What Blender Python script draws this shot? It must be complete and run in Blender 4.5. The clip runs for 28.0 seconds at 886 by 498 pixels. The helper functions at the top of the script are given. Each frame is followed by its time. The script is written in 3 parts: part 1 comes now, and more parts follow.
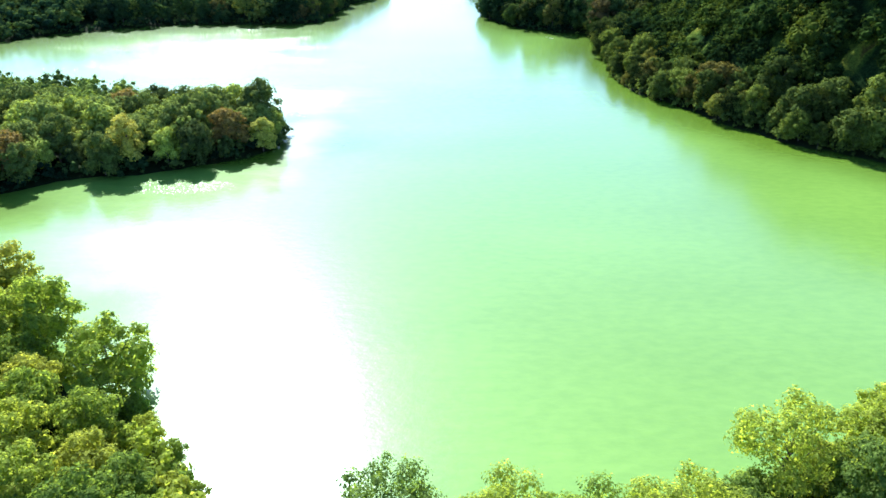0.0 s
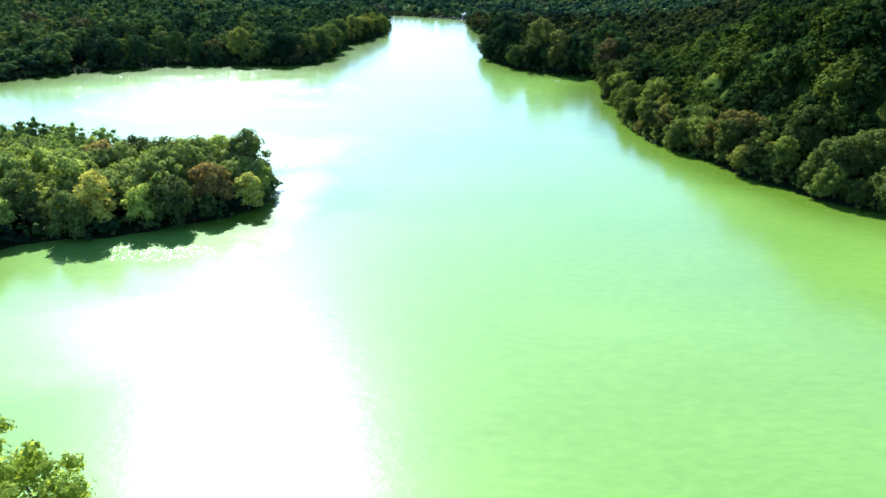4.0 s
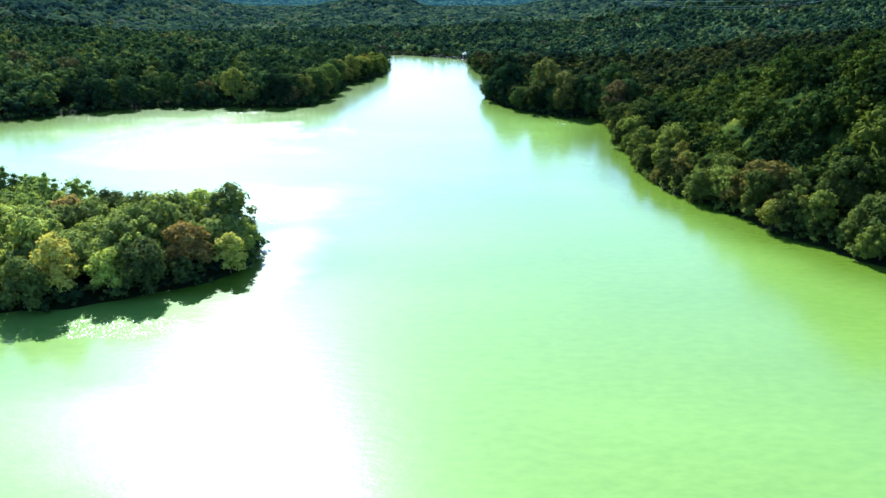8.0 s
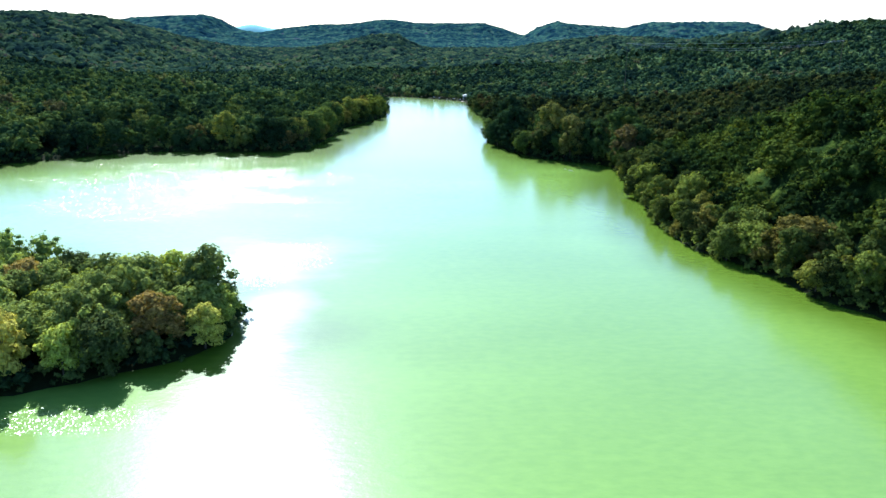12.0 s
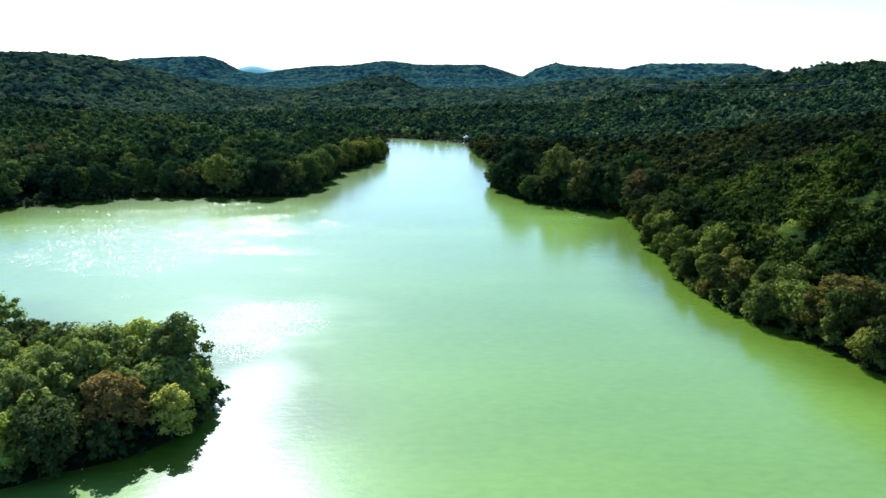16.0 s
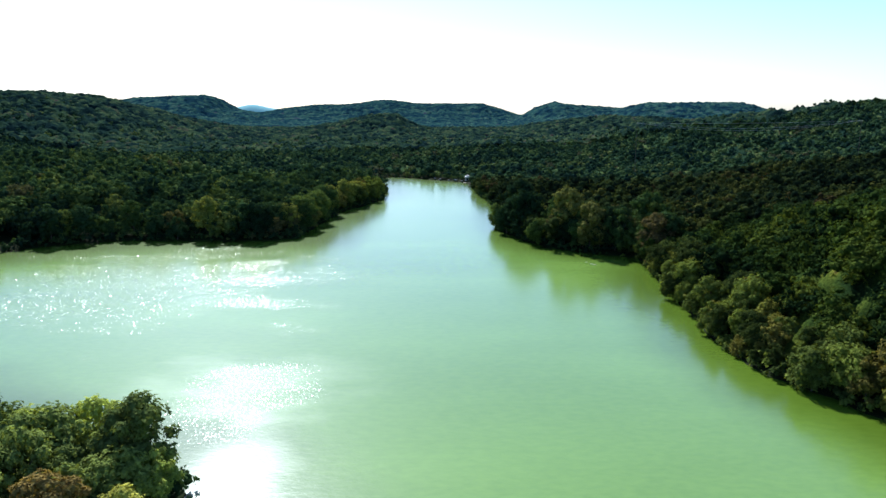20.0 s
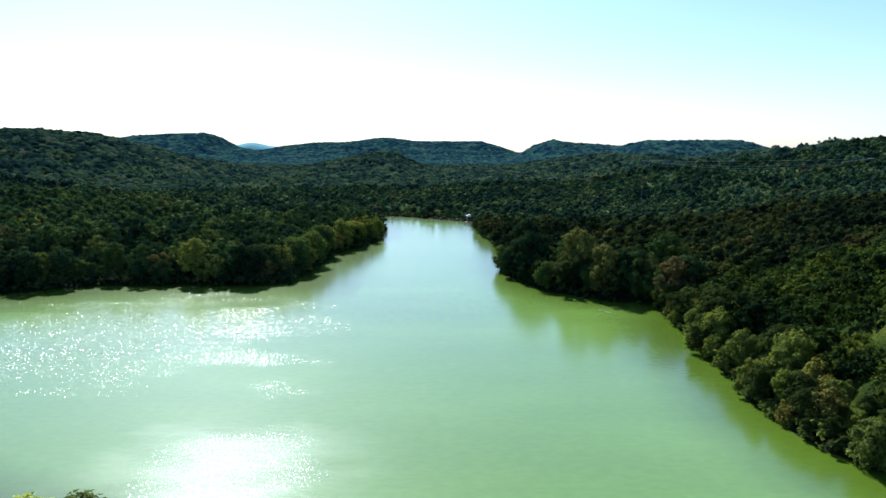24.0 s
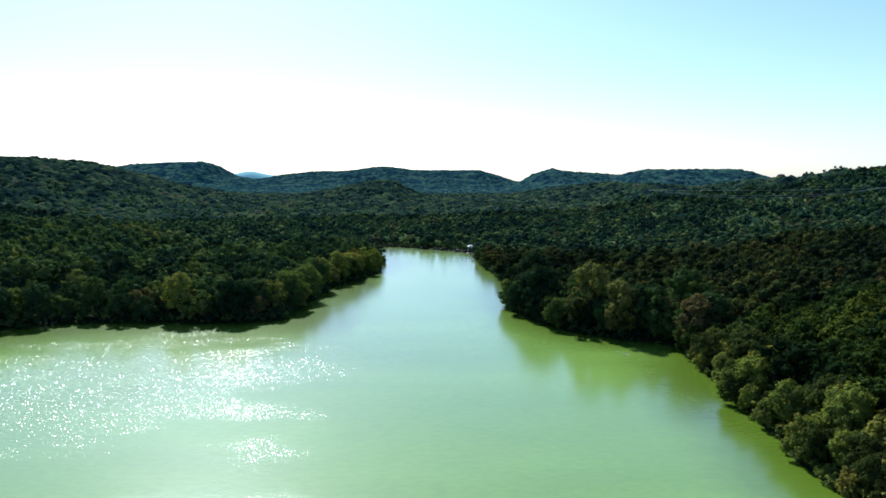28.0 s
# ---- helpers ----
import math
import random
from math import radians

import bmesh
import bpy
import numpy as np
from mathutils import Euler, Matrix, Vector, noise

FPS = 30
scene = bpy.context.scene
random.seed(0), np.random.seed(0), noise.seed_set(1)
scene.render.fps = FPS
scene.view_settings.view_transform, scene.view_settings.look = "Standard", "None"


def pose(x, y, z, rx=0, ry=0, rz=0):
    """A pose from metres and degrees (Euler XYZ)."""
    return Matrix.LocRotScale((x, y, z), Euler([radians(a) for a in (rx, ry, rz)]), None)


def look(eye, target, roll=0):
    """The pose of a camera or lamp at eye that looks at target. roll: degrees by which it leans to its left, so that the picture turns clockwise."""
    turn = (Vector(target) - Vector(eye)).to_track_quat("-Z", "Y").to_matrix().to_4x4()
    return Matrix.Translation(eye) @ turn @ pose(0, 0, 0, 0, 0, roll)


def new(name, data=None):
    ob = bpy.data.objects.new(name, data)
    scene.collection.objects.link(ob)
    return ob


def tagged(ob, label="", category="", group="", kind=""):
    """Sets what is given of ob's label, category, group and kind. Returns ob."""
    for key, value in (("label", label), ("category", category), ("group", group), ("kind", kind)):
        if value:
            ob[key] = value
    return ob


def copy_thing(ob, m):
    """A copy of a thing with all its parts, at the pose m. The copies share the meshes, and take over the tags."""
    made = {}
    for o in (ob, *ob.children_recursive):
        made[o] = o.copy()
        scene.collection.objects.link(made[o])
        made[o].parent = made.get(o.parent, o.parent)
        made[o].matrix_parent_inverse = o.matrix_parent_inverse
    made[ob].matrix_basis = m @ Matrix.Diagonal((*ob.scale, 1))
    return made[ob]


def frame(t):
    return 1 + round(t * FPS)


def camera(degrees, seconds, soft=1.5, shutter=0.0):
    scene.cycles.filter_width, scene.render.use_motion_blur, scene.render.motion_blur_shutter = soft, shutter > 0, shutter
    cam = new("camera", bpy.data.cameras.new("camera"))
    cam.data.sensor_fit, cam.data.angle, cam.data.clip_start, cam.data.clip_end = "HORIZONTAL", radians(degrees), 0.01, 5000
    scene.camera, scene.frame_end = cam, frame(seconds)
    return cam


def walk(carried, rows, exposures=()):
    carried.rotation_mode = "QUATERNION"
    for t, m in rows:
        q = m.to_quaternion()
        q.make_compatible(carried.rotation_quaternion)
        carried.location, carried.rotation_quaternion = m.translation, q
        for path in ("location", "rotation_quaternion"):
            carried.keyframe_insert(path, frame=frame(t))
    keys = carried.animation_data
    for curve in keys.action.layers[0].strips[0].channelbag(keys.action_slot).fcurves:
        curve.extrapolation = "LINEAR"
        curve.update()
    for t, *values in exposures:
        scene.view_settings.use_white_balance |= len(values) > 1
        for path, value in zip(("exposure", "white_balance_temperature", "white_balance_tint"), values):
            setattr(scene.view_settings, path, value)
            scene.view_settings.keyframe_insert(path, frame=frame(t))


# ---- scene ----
# ---- camera: a drone in level flight over the lake, slowly tilting up ----
cam = camera(61.58, 28.0)
# seconds, x, y, z, tilt down, turn, roll
FLIGHT = (
    (0, 4.13, -5.14, 60.00, 24.60, -0.43, -0.25),
    (1, 3.96, -0.13, 60.02, 23.94, -0.45, -0.21),
    (2, 3.79, 4.90, 60.03, 23.31, -0.49, -0.19),
    (3, 3.61, 9.93, 60.03, 22.63, -0.50, -0.14),
    (3.5, 3.52, 12.45, 60.03, 22.32, -0.50, -0.13),
    (5.5, 3.12, 22.56, 60.00, 21.00, -0.54, -0.08),
    (7, 2.81, 30.17, 59.96, 20.03, -0.57, -0.06),
    (8.5, 2.48, 37.80, 59.91, 18.96, -0.60, -0.08),
    (10, 2.12, 45.45, 59.85, 17.87, -0.66, -0.08),
    (11.5, 1.75, 53.13, 59.78, 16.74, -0.70, -0.05),
    (12.5, 1.50, 58.25, 59.73, 16.04, -0.73, -0.03),
    (14.5, 0.96, 68.54, 59.62, 14.55, -0.77, -0.00),
    (16, 0.54, 76.27, 59.53, 13.41, -0.80, -0.00),
    (17.5, 0.10, 84.03, 59.44, 12.34, -0.82, -0.03),
    (19, -0.36, 91.80, 59.35, 11.25, -0.85, -0.03),
    (20.5, -0.84, 99.60, 59.26, 10.21, -0.90, 0.00),
    (21.5, -1.17, 104.81, 59.20, 9.48, -0.93, 0.02),
    (23.5, -1.85, 115.26, 59.08, 8.05, -0.97, -0.01),
    (25, -2.38, 123.11, 59.00, 7.03, -1.03, -0.00),
    (26, -2.75, 128.36, 58.95, 6.29, -1.05, 0.00),
    (26.5, -2.93, 130.99, 58.93, 5.95, -1.07, 0.00),
    (27, -3.12, 133.62, 58.90, 5.62, -1.09, 0.01),
    (27.5, -3.31, 136.25, 58.88, 5.52, -1.12, 0.01),
    (28, -3.50, 138.88, 58.86, 5.51, -1.14, 0.02),
)
walk(cam, [(t, pose(x, y, z, 90 - tilt, 0, turn) @ pose(0, 0, 0, 0, 0, roll)) for t, x, y, z, tilt, turn, roll in FLIGHT],
     exposures=((0, 1.75, 5600, 8), (3, 1.75, 5600, 8), (8, 1.75, 5500, 10), (12, 1.56, 5550, 10), (17, 1.07, 5650, 11), (21, 0.89, 5700, 12.5), (28, 0.84, 5700, 12.5)))

# ---- world, sun ----
SUN_EL, SUN_AZ = 39.5, -17.0      # degrees; azimuth from +y towards +x
world = bpy.data.worlds.new("sky")
scene.world = world
world.use_nodes = True
wn, wl = world.node_tree.nodes, world.node_tree.links
sky = wn.new("ShaderNodeTexSky")
sky.sky_type, sky.sun_disc = "NISHITA", False
sky.sun_elevation, sky.sun_rotation = radians(SUN_EL), radians(SUN_AZ)
sky.air_density, sky.dust_density, sky.ozone_density = 1.0, 0.6, 5.0
wn["Background"].inputs["Strength"].default_value = 0.095
wl.new(sky.outputs[0], wn["Background"].inputs["Color"])

sun_data = bpy.data.lights.new("sun", "SUN")
sun_data.energy, sun_data.angle, sun_data.color = 5.0, radians(0.53), (1.0, 0.95, 0.86)
sun = new("sun", sun_data)
SUN_DIR = Vector((math.sin(radians(SUN_AZ)) * math.cos(radians(SUN_EL)),
                  math.cos(radians(SUN_AZ)) * math.cos(radians(SUN_EL)), math.sin(radians(SUN_EL))))
sun.matrix_world = look(tuple(SUN_DIR * 300), (0, 0, 0))


# ---- materials ----
def shader(name):
    m = bpy.data.materials.new(name)
    m.use_nodes = True
    return m, m.node_tree.nodes, m.node_tree.links, m.node_tree.nodes["Principled BSDF"]


def ramp(n, stops):
    r = n.new("ShaderNodeValToRGB")
    e = r.color_ramp.elements
    while len(e) < len(stops):
        e.new(0.5)
    for el, (p, c) in zip(e, stops):
        el.position, el.color = p, (*c, 1)
    return r


def noise_tex(n, l, scale, detail=4, rough=0.55, stretch=None, source="Object"):
    co = n.new("ShaderNodeTexCoord")
    t = n.new("ShaderNodeTexNoise")
    t.inputs["Scale"].default_value, t.inputs["Detail"].default_value, t.inputs["Roughness"].default_value = scale, detail, rough
    if stretch:
        mp = n.new("ShaderNodeMapping")
        mp.inputs["Scale"].default_value = stretch
        l.new(co.outputs[source], mp.inputs[0])
        l.new(mp.outputs[0], t.inputs["Vector"])
    else:
        l.new(co.outputs[source], t.inputs["Vector"])
    return t


def mix_colour(n, l, mode, fac, a, b):
    m = n.new("ShaderNodeMix")
    m.data_type, m.blend_type = "RGBA", mode
    for key, v in (("Factor", fac), ("A", a), ("B", b)):
        sock = [s for s in m.inputs if s.name == key and s.type == ("VALUE" if key == "Factor" else "RGBA")][0]
        if isinstance(v, bpy.types.NodeSocket):
            l.new(v, sock)
        else:
            sock.default_value = v if key == "Factor" else (*v, 1)
    return [s for s in m.outputs if s.type == "RGBA"][0]


LEAF_TONES = ((0.0, (0.014, 0.030, 0.016)), (0.28, (0.028, 0.056, 0.024)), (0.58, (0.058, 0.098, 0.028)),
              (0.80, (0.100, 0.142, 0.034)), (0.91, (0.165, 0.190, 0.040)), (0.96, (0.112, 0.104, 0.036)), (1.0, (0.120, 0.088, 0.038)))
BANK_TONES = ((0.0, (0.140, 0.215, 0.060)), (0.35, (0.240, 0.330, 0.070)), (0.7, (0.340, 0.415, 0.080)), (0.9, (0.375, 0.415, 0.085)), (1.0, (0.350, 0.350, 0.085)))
SHORE_TONES = ((0.0, (0.030, 0.048, 0.018)), (0.25, (0.060, 0.092, 0.028)), (0.55, (0.108, 0.155, 0.042)), (0.84, (0.170, 0.232, 0.050)), (0.93, (0.205, 0.220, 0.052)),
               (0.97, (0.122, 0.110, 0.040)), (1.0, (0.104, 0.088, 0.032)))


def foliage(name, per_object, tones, through_leaf, tufts=0.6):
    m, n, l, p = shader(name)
    if per_object:
        src = n.new("ShaderNodeObjectInfo").outputs["Random"]
    else:
        at = n.new("ShaderNodeAttribute")
        at.attribute_name = "tone"
        src = at.outputs["Fac"]
    tone = ramp(n, tones)
    l.new(src, tone.inputs[0])
    geo = n.new("ShaderNodeNewGeometry")
    isl = ramp(n, ((0.0, (0.85, 0.86, 0.85)), (0.6, (1.0, 1.0, 1.0)), (1.0, (1.18, 1.15, 1.05))))
    l.new(geo.outputs["Random Per Island"], isl.inputs[0])
    col = mix_colour(n, l, "MULTIPLY", 1.0, tone.outputs[0], isl.outputs[0])
    grain = noise_tex(n, l, 1.5, 5, 0.7)
    g = ramp(n, ((0.34, (0.48, 0.50, 0.52)), (0.66, (1.38, 1.34, 1.2))))
    l.new(grain.outputs[0], g.inputs[0])
    col = mix_colour(n, l, "MULTIPLY", 1.0, col, g.outputs[0])
    l.new(col, p.inputs["Base Color"])
    p.inputs["Roughness"].default_value = 0.75
    p.inputs["Specular IOR Level"].default_value = 0.0
    tuft = noise_tex(n, l, 1.7, 5, 0.7)
    bump = n.new("ShaderNodeBump")
    bump.inputs["Strength"].default_value, bump.inputs["Distance"].default_value = tufts, 0.9
    l.new(tuft.outputs[0], bump.inputs["Height"])
    l.new(bump.outputs[0], p.inputs["Normal"])
    tr = n.new("ShaderNodeBsdfTranslucent")
    l.new(mix_colour(n, l, "MULTIPLY", 1.0, col, (1.45, 1.35, 0.6)), tr.inputs["Color"])
    mx = n.new("ShaderNodeMixShader")
    mx.inputs[0].default_value = through_leaf
    l.new(p.outputs[0], mx.inputs[1])
    l.new(tr.outputs[0], mx.inputs[2])
    l.new(mx.outputs[0], n["Material Output"].inputs["Surface"])
    return m


LEAF = foliage("leaves", True, tuple((p, (c[0] * 0.98, c[1] * 0.93, c[2] * 0.86)) for p, c in SHORE_TONES), 0.28)
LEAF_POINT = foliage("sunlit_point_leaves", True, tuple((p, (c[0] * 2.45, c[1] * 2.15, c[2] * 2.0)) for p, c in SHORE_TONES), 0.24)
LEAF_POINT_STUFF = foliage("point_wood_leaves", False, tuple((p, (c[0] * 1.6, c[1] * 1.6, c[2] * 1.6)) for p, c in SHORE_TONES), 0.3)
LEAF_SHRUB = foliage("shrub_leaves", False, tuple((p, (c[0] * 1.05, c[1] * 1.0, c[2] * 0.95)) for p, c in SHORE_TONES), 0.3)
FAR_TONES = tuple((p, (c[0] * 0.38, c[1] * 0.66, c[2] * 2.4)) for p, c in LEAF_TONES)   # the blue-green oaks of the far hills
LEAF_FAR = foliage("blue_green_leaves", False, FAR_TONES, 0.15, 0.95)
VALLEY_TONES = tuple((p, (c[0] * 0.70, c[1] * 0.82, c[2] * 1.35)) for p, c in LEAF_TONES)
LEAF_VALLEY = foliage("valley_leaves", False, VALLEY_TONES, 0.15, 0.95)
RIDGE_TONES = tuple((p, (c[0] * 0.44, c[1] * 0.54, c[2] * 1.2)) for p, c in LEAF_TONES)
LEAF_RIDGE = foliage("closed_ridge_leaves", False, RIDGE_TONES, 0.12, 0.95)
LEAF_DARK = foliage("dark_shore_leaves", True, tuple((p, (c[0] * 1.2, c[1] * 1.2, c[2] * 1.3)) for p, c in LEAF_TONES), 0.25)
LEAF_CAPE = foliage("cape_leaves", True, tuple((p, (c[0] * 1.0, c[1] * 1.05, c[2] * 1.15)) for p, c in LEAF_TONES), 0.2, 0.9)
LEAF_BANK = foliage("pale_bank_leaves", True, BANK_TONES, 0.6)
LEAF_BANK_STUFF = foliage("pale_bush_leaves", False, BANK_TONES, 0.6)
WOOD_TONES = tuple((p, (c[0] * 0.86, c[1] * 0.95, c[2] * 1.25)) for p, c in LEAF_TONES)
LEAF_WOOD = foliage("woodland_leaves", False, WOOD_TONES, 0.18, 0.95)
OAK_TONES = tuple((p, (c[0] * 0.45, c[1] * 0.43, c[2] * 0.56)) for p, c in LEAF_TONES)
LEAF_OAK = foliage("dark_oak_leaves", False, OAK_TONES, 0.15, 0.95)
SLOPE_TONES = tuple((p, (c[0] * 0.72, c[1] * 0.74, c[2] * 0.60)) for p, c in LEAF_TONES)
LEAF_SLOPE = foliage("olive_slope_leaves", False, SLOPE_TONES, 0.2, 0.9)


def simple(name, stops, scale, rough=0.8, bump=0.0, metal=0.0, spec=0.4, stretch=None):
    m, n, l, p = shader(name)
    t = noise_tex(n, l, scale, 6, 0.6, stretch)
    r = ramp(n, stops)
    l.new(t.outputs[0], r.inputs[0])
    t2 = noise_tex(n, l, scale * 9, 4, 0.6, stretch)
    r2 = ramp(n, ((0.3, (0.8, 0.8, 0.8)), (0.7, (1.15, 1.15, 1.15))))
    l.new(t2.outputs[0], r2.inputs[0])
    l.new(mix_colour(n, l, "MULTIPLY", 1.0, r.outputs[0], r2.outputs[0]), p.inputs["Base Color"])
    p.inputs["Roughness"].default_value, p.inputs["Metallic"].default_value = rough, metal
    p.inputs["Specular IOR Level"].default_value = spec
    if bump:
        b = n.new("ShaderNodeBump")
        b.inputs["Strength"].default_value, b.inputs["Distance"].default_value = bump, 0.05
        l.new(t2.outputs[0], b.inputs["Height"])
        l.new(b.outputs[0], p.inputs["Normal"])
    return m


BARK = simple("bark", ((0.3, (0.07, 0.055, 0.04)), (0.7, (0.16, 0.13, 0.10))), 1.5, 0.9, 0.6, stretch=(1, 1, 0.2))
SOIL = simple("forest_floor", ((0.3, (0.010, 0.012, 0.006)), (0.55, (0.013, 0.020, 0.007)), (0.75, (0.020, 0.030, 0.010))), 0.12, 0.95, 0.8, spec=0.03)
DRIFT = simple("bleached_wood", ((0.3, (0.42, 0.38, 0.30)), (0.7, (0.66, 0.62, 0.54))), 2.0, 0.8, 0.5, stretch=(0.3, 2, 2))
WHITE = simple("white_paint", ((0.3, (0.74, 0.71, 0.64)), (0.7, (0.84, 0.81, 0.74))), 0.8, 0.45, 0.1)
ROOFING = simple("pale_metal_roof", ((0.3, (0.62, 0.62, 0.60)), (0.7, (0.76, 0.76, 0.73))), 0.6, 0.4, 0.1)
PLANK = simple("weathered_planks", ((0.3, (0.20, 0.17, 0.13)), (0.7, (0.34, 0.30, 0.25))), 1.2, 0.85, 0.5, stretch=(0.2, 2, 2))
GLASSY = simple("dark_window", ((0.3, (0.03, 0.035, 0.04)), (0.7, (0.05, 0.055, 0.06))), 0.5, 0.1)
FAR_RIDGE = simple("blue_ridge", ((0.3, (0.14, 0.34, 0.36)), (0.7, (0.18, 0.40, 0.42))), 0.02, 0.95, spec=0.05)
STEEL = simple("galvanised_steel", ((0.3, (0.45, 0.46, 0.47)), (0.7, (0.6, 0.6, 0.6))), 3.0, 0.45, 0.1, metal=0.8)


# ruffled patches: centre and half-widths
GLITTER = ((-102, 354, 80, 66), (-41, 248, 16, 22), (-60, 163, 16, 5))       # facets large enough to glitter
CHOP = ((-61, 126, 22, 19), (-35, 206, 9, 44), (-40, 252, 26, 18))          # finer chop that scatters the sun


def patches(n, l, places, wavy):
    """1 inside the patches, 0 outside, with ragged edges."""
    co = n.new("ShaderNodeTexCoord")
    near = None
    for bx, by, wx, wy in places:
        mp, ln = n.new("ShaderNodeMapping"), n.new("ShaderNodeVectorMath")
        mp.inputs["Location"].default_value, mp.inputs["Scale"].default_value = (-bx / wx, -by / wy, 0), (1 / wx, 1 / wy, 1)
        ln.operation = "LENGTH"
        l.new(co.outputs["Object"], mp.inputs[0])
        l.new(mp.outputs[0], ln.inputs[0])
        if near is None:
            near = ln.outputs["Value"]
        else:
            least = n.new("ShaderNodeMath")
            least.operation = "MINIMUM"
            l.new(near, least.inputs[0])
            l.new(ln.outputs["Value"], least.inputs[1])
            near = least.outputs[0]
    wind = noise_tex(n, l, wavy, 4, 0.6, (1.0, 1.8, 1.0))
    add = n.new("ShaderNodeMath")
    add.operation = "MULTIPLY_ADD"
    l.new(wind.outputs[0], add.inputs[0])
    add.inputs[1].default_value = 2.4
    l.new(near, add.inputs[2])
    edge = n.new("ShaderNodeMapRange")
    edge.interpolation_type = "SMOOTHSTEP"
    edge.inputs[1].default_value, edge.inputs[2].default_value, edge.inputs[3].default_value, edge.inputs[4].default_value = 1.25, 2.55, 1.0, 0.0
    l.new(add.outputs[0], edge.inputs[0])
    return edge.outputs[0]


def water_material():
    m, n, l, p = shader("algae_green_water")
    drift = noise_tex(n, l, 0.010, 5, 0.55, (1.0, 2.2, 1.0))
    base = ramp(n, ((0.30, (0.113, 0.206, 0.033)), (0.55, (0.132, 0.236, 0.039)), (0.75, (0.154, 0.270, 0.045))))
    l.new(drift.outputs[0], base.inputs[0])
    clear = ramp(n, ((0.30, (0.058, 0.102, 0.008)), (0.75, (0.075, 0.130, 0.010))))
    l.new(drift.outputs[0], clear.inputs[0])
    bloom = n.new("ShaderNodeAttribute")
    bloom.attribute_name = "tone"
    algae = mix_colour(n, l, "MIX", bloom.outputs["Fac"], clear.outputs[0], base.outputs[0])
    fleck = noise_tex(n, l, 0.35, 4, 0.6, (1.0, 2.0, 1.0))
    fr = ramp(n, ((0.35, (0.92, 0.94, 0.92)), (0.65, (1.06, 1.05, 1.04))))
    l.new(fleck.outputs[0], fr.inputs[0])
    l.new(mix_colour(n, l, "MULTIPLY", 1.0, algae, fr.outputs[0]), p.inputs["Base Color"])
    p.inputs["IOR"].default_value = 1.5
    p.inputs["Specular IOR Level"].default_value = 0.56
    p.inputs["Specular Tint"].default_value = (0.86, 0.98, 1.0, 1.0)
    p.inputs["Roughness"].default_value = 0.19
    # light breezes roughen the water round the wooded point; elsewhere it lies almost calm
    co = n.new("ShaderNodeTexCoord")
    gust, chop = patches(n, l, GLITTER, 0.022), patches(n, l, CHOP, 0.03)
    calm = noise_tex(n, l, 0.45, 2, 0.5, (1.0, 1.7, 1.0))
    ripple = noise_tex(n, l, 1.5, 3, 0.6, (1.0, 1.5, 1.0))
    last = None
    for tex, dist in ((calm, 0.022), (ripple, 0.012)):
        b = n.new("ShaderNodeBump")
        b.inputs["Distance"].default_value = dist
        l.new(tex.outputs[0], b.inputs["Height"])
        if last:
            l.new(last.outputs[0], b.inputs["Normal"])
        last = b
    # small wind-blown facets that glitter where they tip towards the sun
    fm, cell = n.new("ShaderNodeMapping"), n.new("ShaderNodeTexVoronoi")
    fm.inputs["Scale"].default_value = (9.0, 3.2, 1.0)
    cell.inputs["Scale"].default_value = 1.0
    l.new(co.outputs["Object"], fm.inputs[0])
    l.new(fm.outputs[0], cell.inputs["Vector"])
    off, tip, tot, unit = (n.new("ShaderNodeVectorMath") for _ in range(4))
    off.operation, tip.operation, tot.operation, unit.operation = "SUBTRACT", "SCALE", "ADD", "NORMALIZE"
    off.inputs[1].default_value = (0.5, 0.5, 0.5)
    l.new(cell.outputs["Color"], off.inputs[0])
    square, cube = n.new("ShaderNodeVectorMath"), n.new("ShaderNodeVectorMath")      # most facets lie almost flat, few tip far
    square.operation = cube.operation = "MULTIPLY"
    l.new(off.outputs[0], square.inputs[0])
    l.new(off.outputs[0], square.inputs[1])
    l.new(square.outputs[0], cube.inputs[0])
    l.new(off.outputs[0], cube.inputs[1])
    even = n.new("ShaderNodeVectorMath")
    even.operation = "MULTIPLY_ADD"
    even.inputs[1].default_value = (0.075, 0.075, 0.075)
    l.new(off.outputs[0], even.inputs[0])
    l.new(cube.outputs[0], even.inputs[2])
    l.new(even.outputs[0], tip.inputs[0])
    slope = n.new("ShaderNodeMath")
    slope.operation = "MULTIPLY_ADD"
    slope.inputs[1].default_value, slope.inputs[2].default_value = 2.5, 0.4
    l.new(gust, slope.inputs[0])
    l.new(slope.outputs[0], tip.inputs["Scale"])
    l.new(last.outputs[0], tot.inputs[0])
    l.new(tip.outputs[0], tot.inputs[1])
    l.new(tot.outputs[0], unit.inputs[0])
    l.new(unit.outputs[0], p.inputs["Normal"])
    # finer wavelets, too small to see one by one: a narrow lobe on calm water, a wide one where there is chop
    col = p.inputs["Base Color"].links[0].from_socket
    lobes = []
    for rough in (0.148, 0.34):
        q = n.new("ShaderNodeBsdfPrincipled")
        l.new(col, q.inputs["Base Color"])
        q.inputs["IOR"].default_value, q.inputs["Roughness"].default_value, q.inputs["Specular IOR Level"].default_value = 1.5, rough, 0.56
        q.inputs["Specular Tint"].default_value = (0.86, 0.98, 1.0, 1.0)
        l.new(last.outputs[0], q.inputs["Normal"])
        lobes.append(q.outputs[0])
    glint, wide = n.new("ShaderNodeMixShader"), n.new("ShaderNodeMixShader")
    most = n.new("ShaderNodeMath")
    most.operation = "MULTIPLY_ADD"
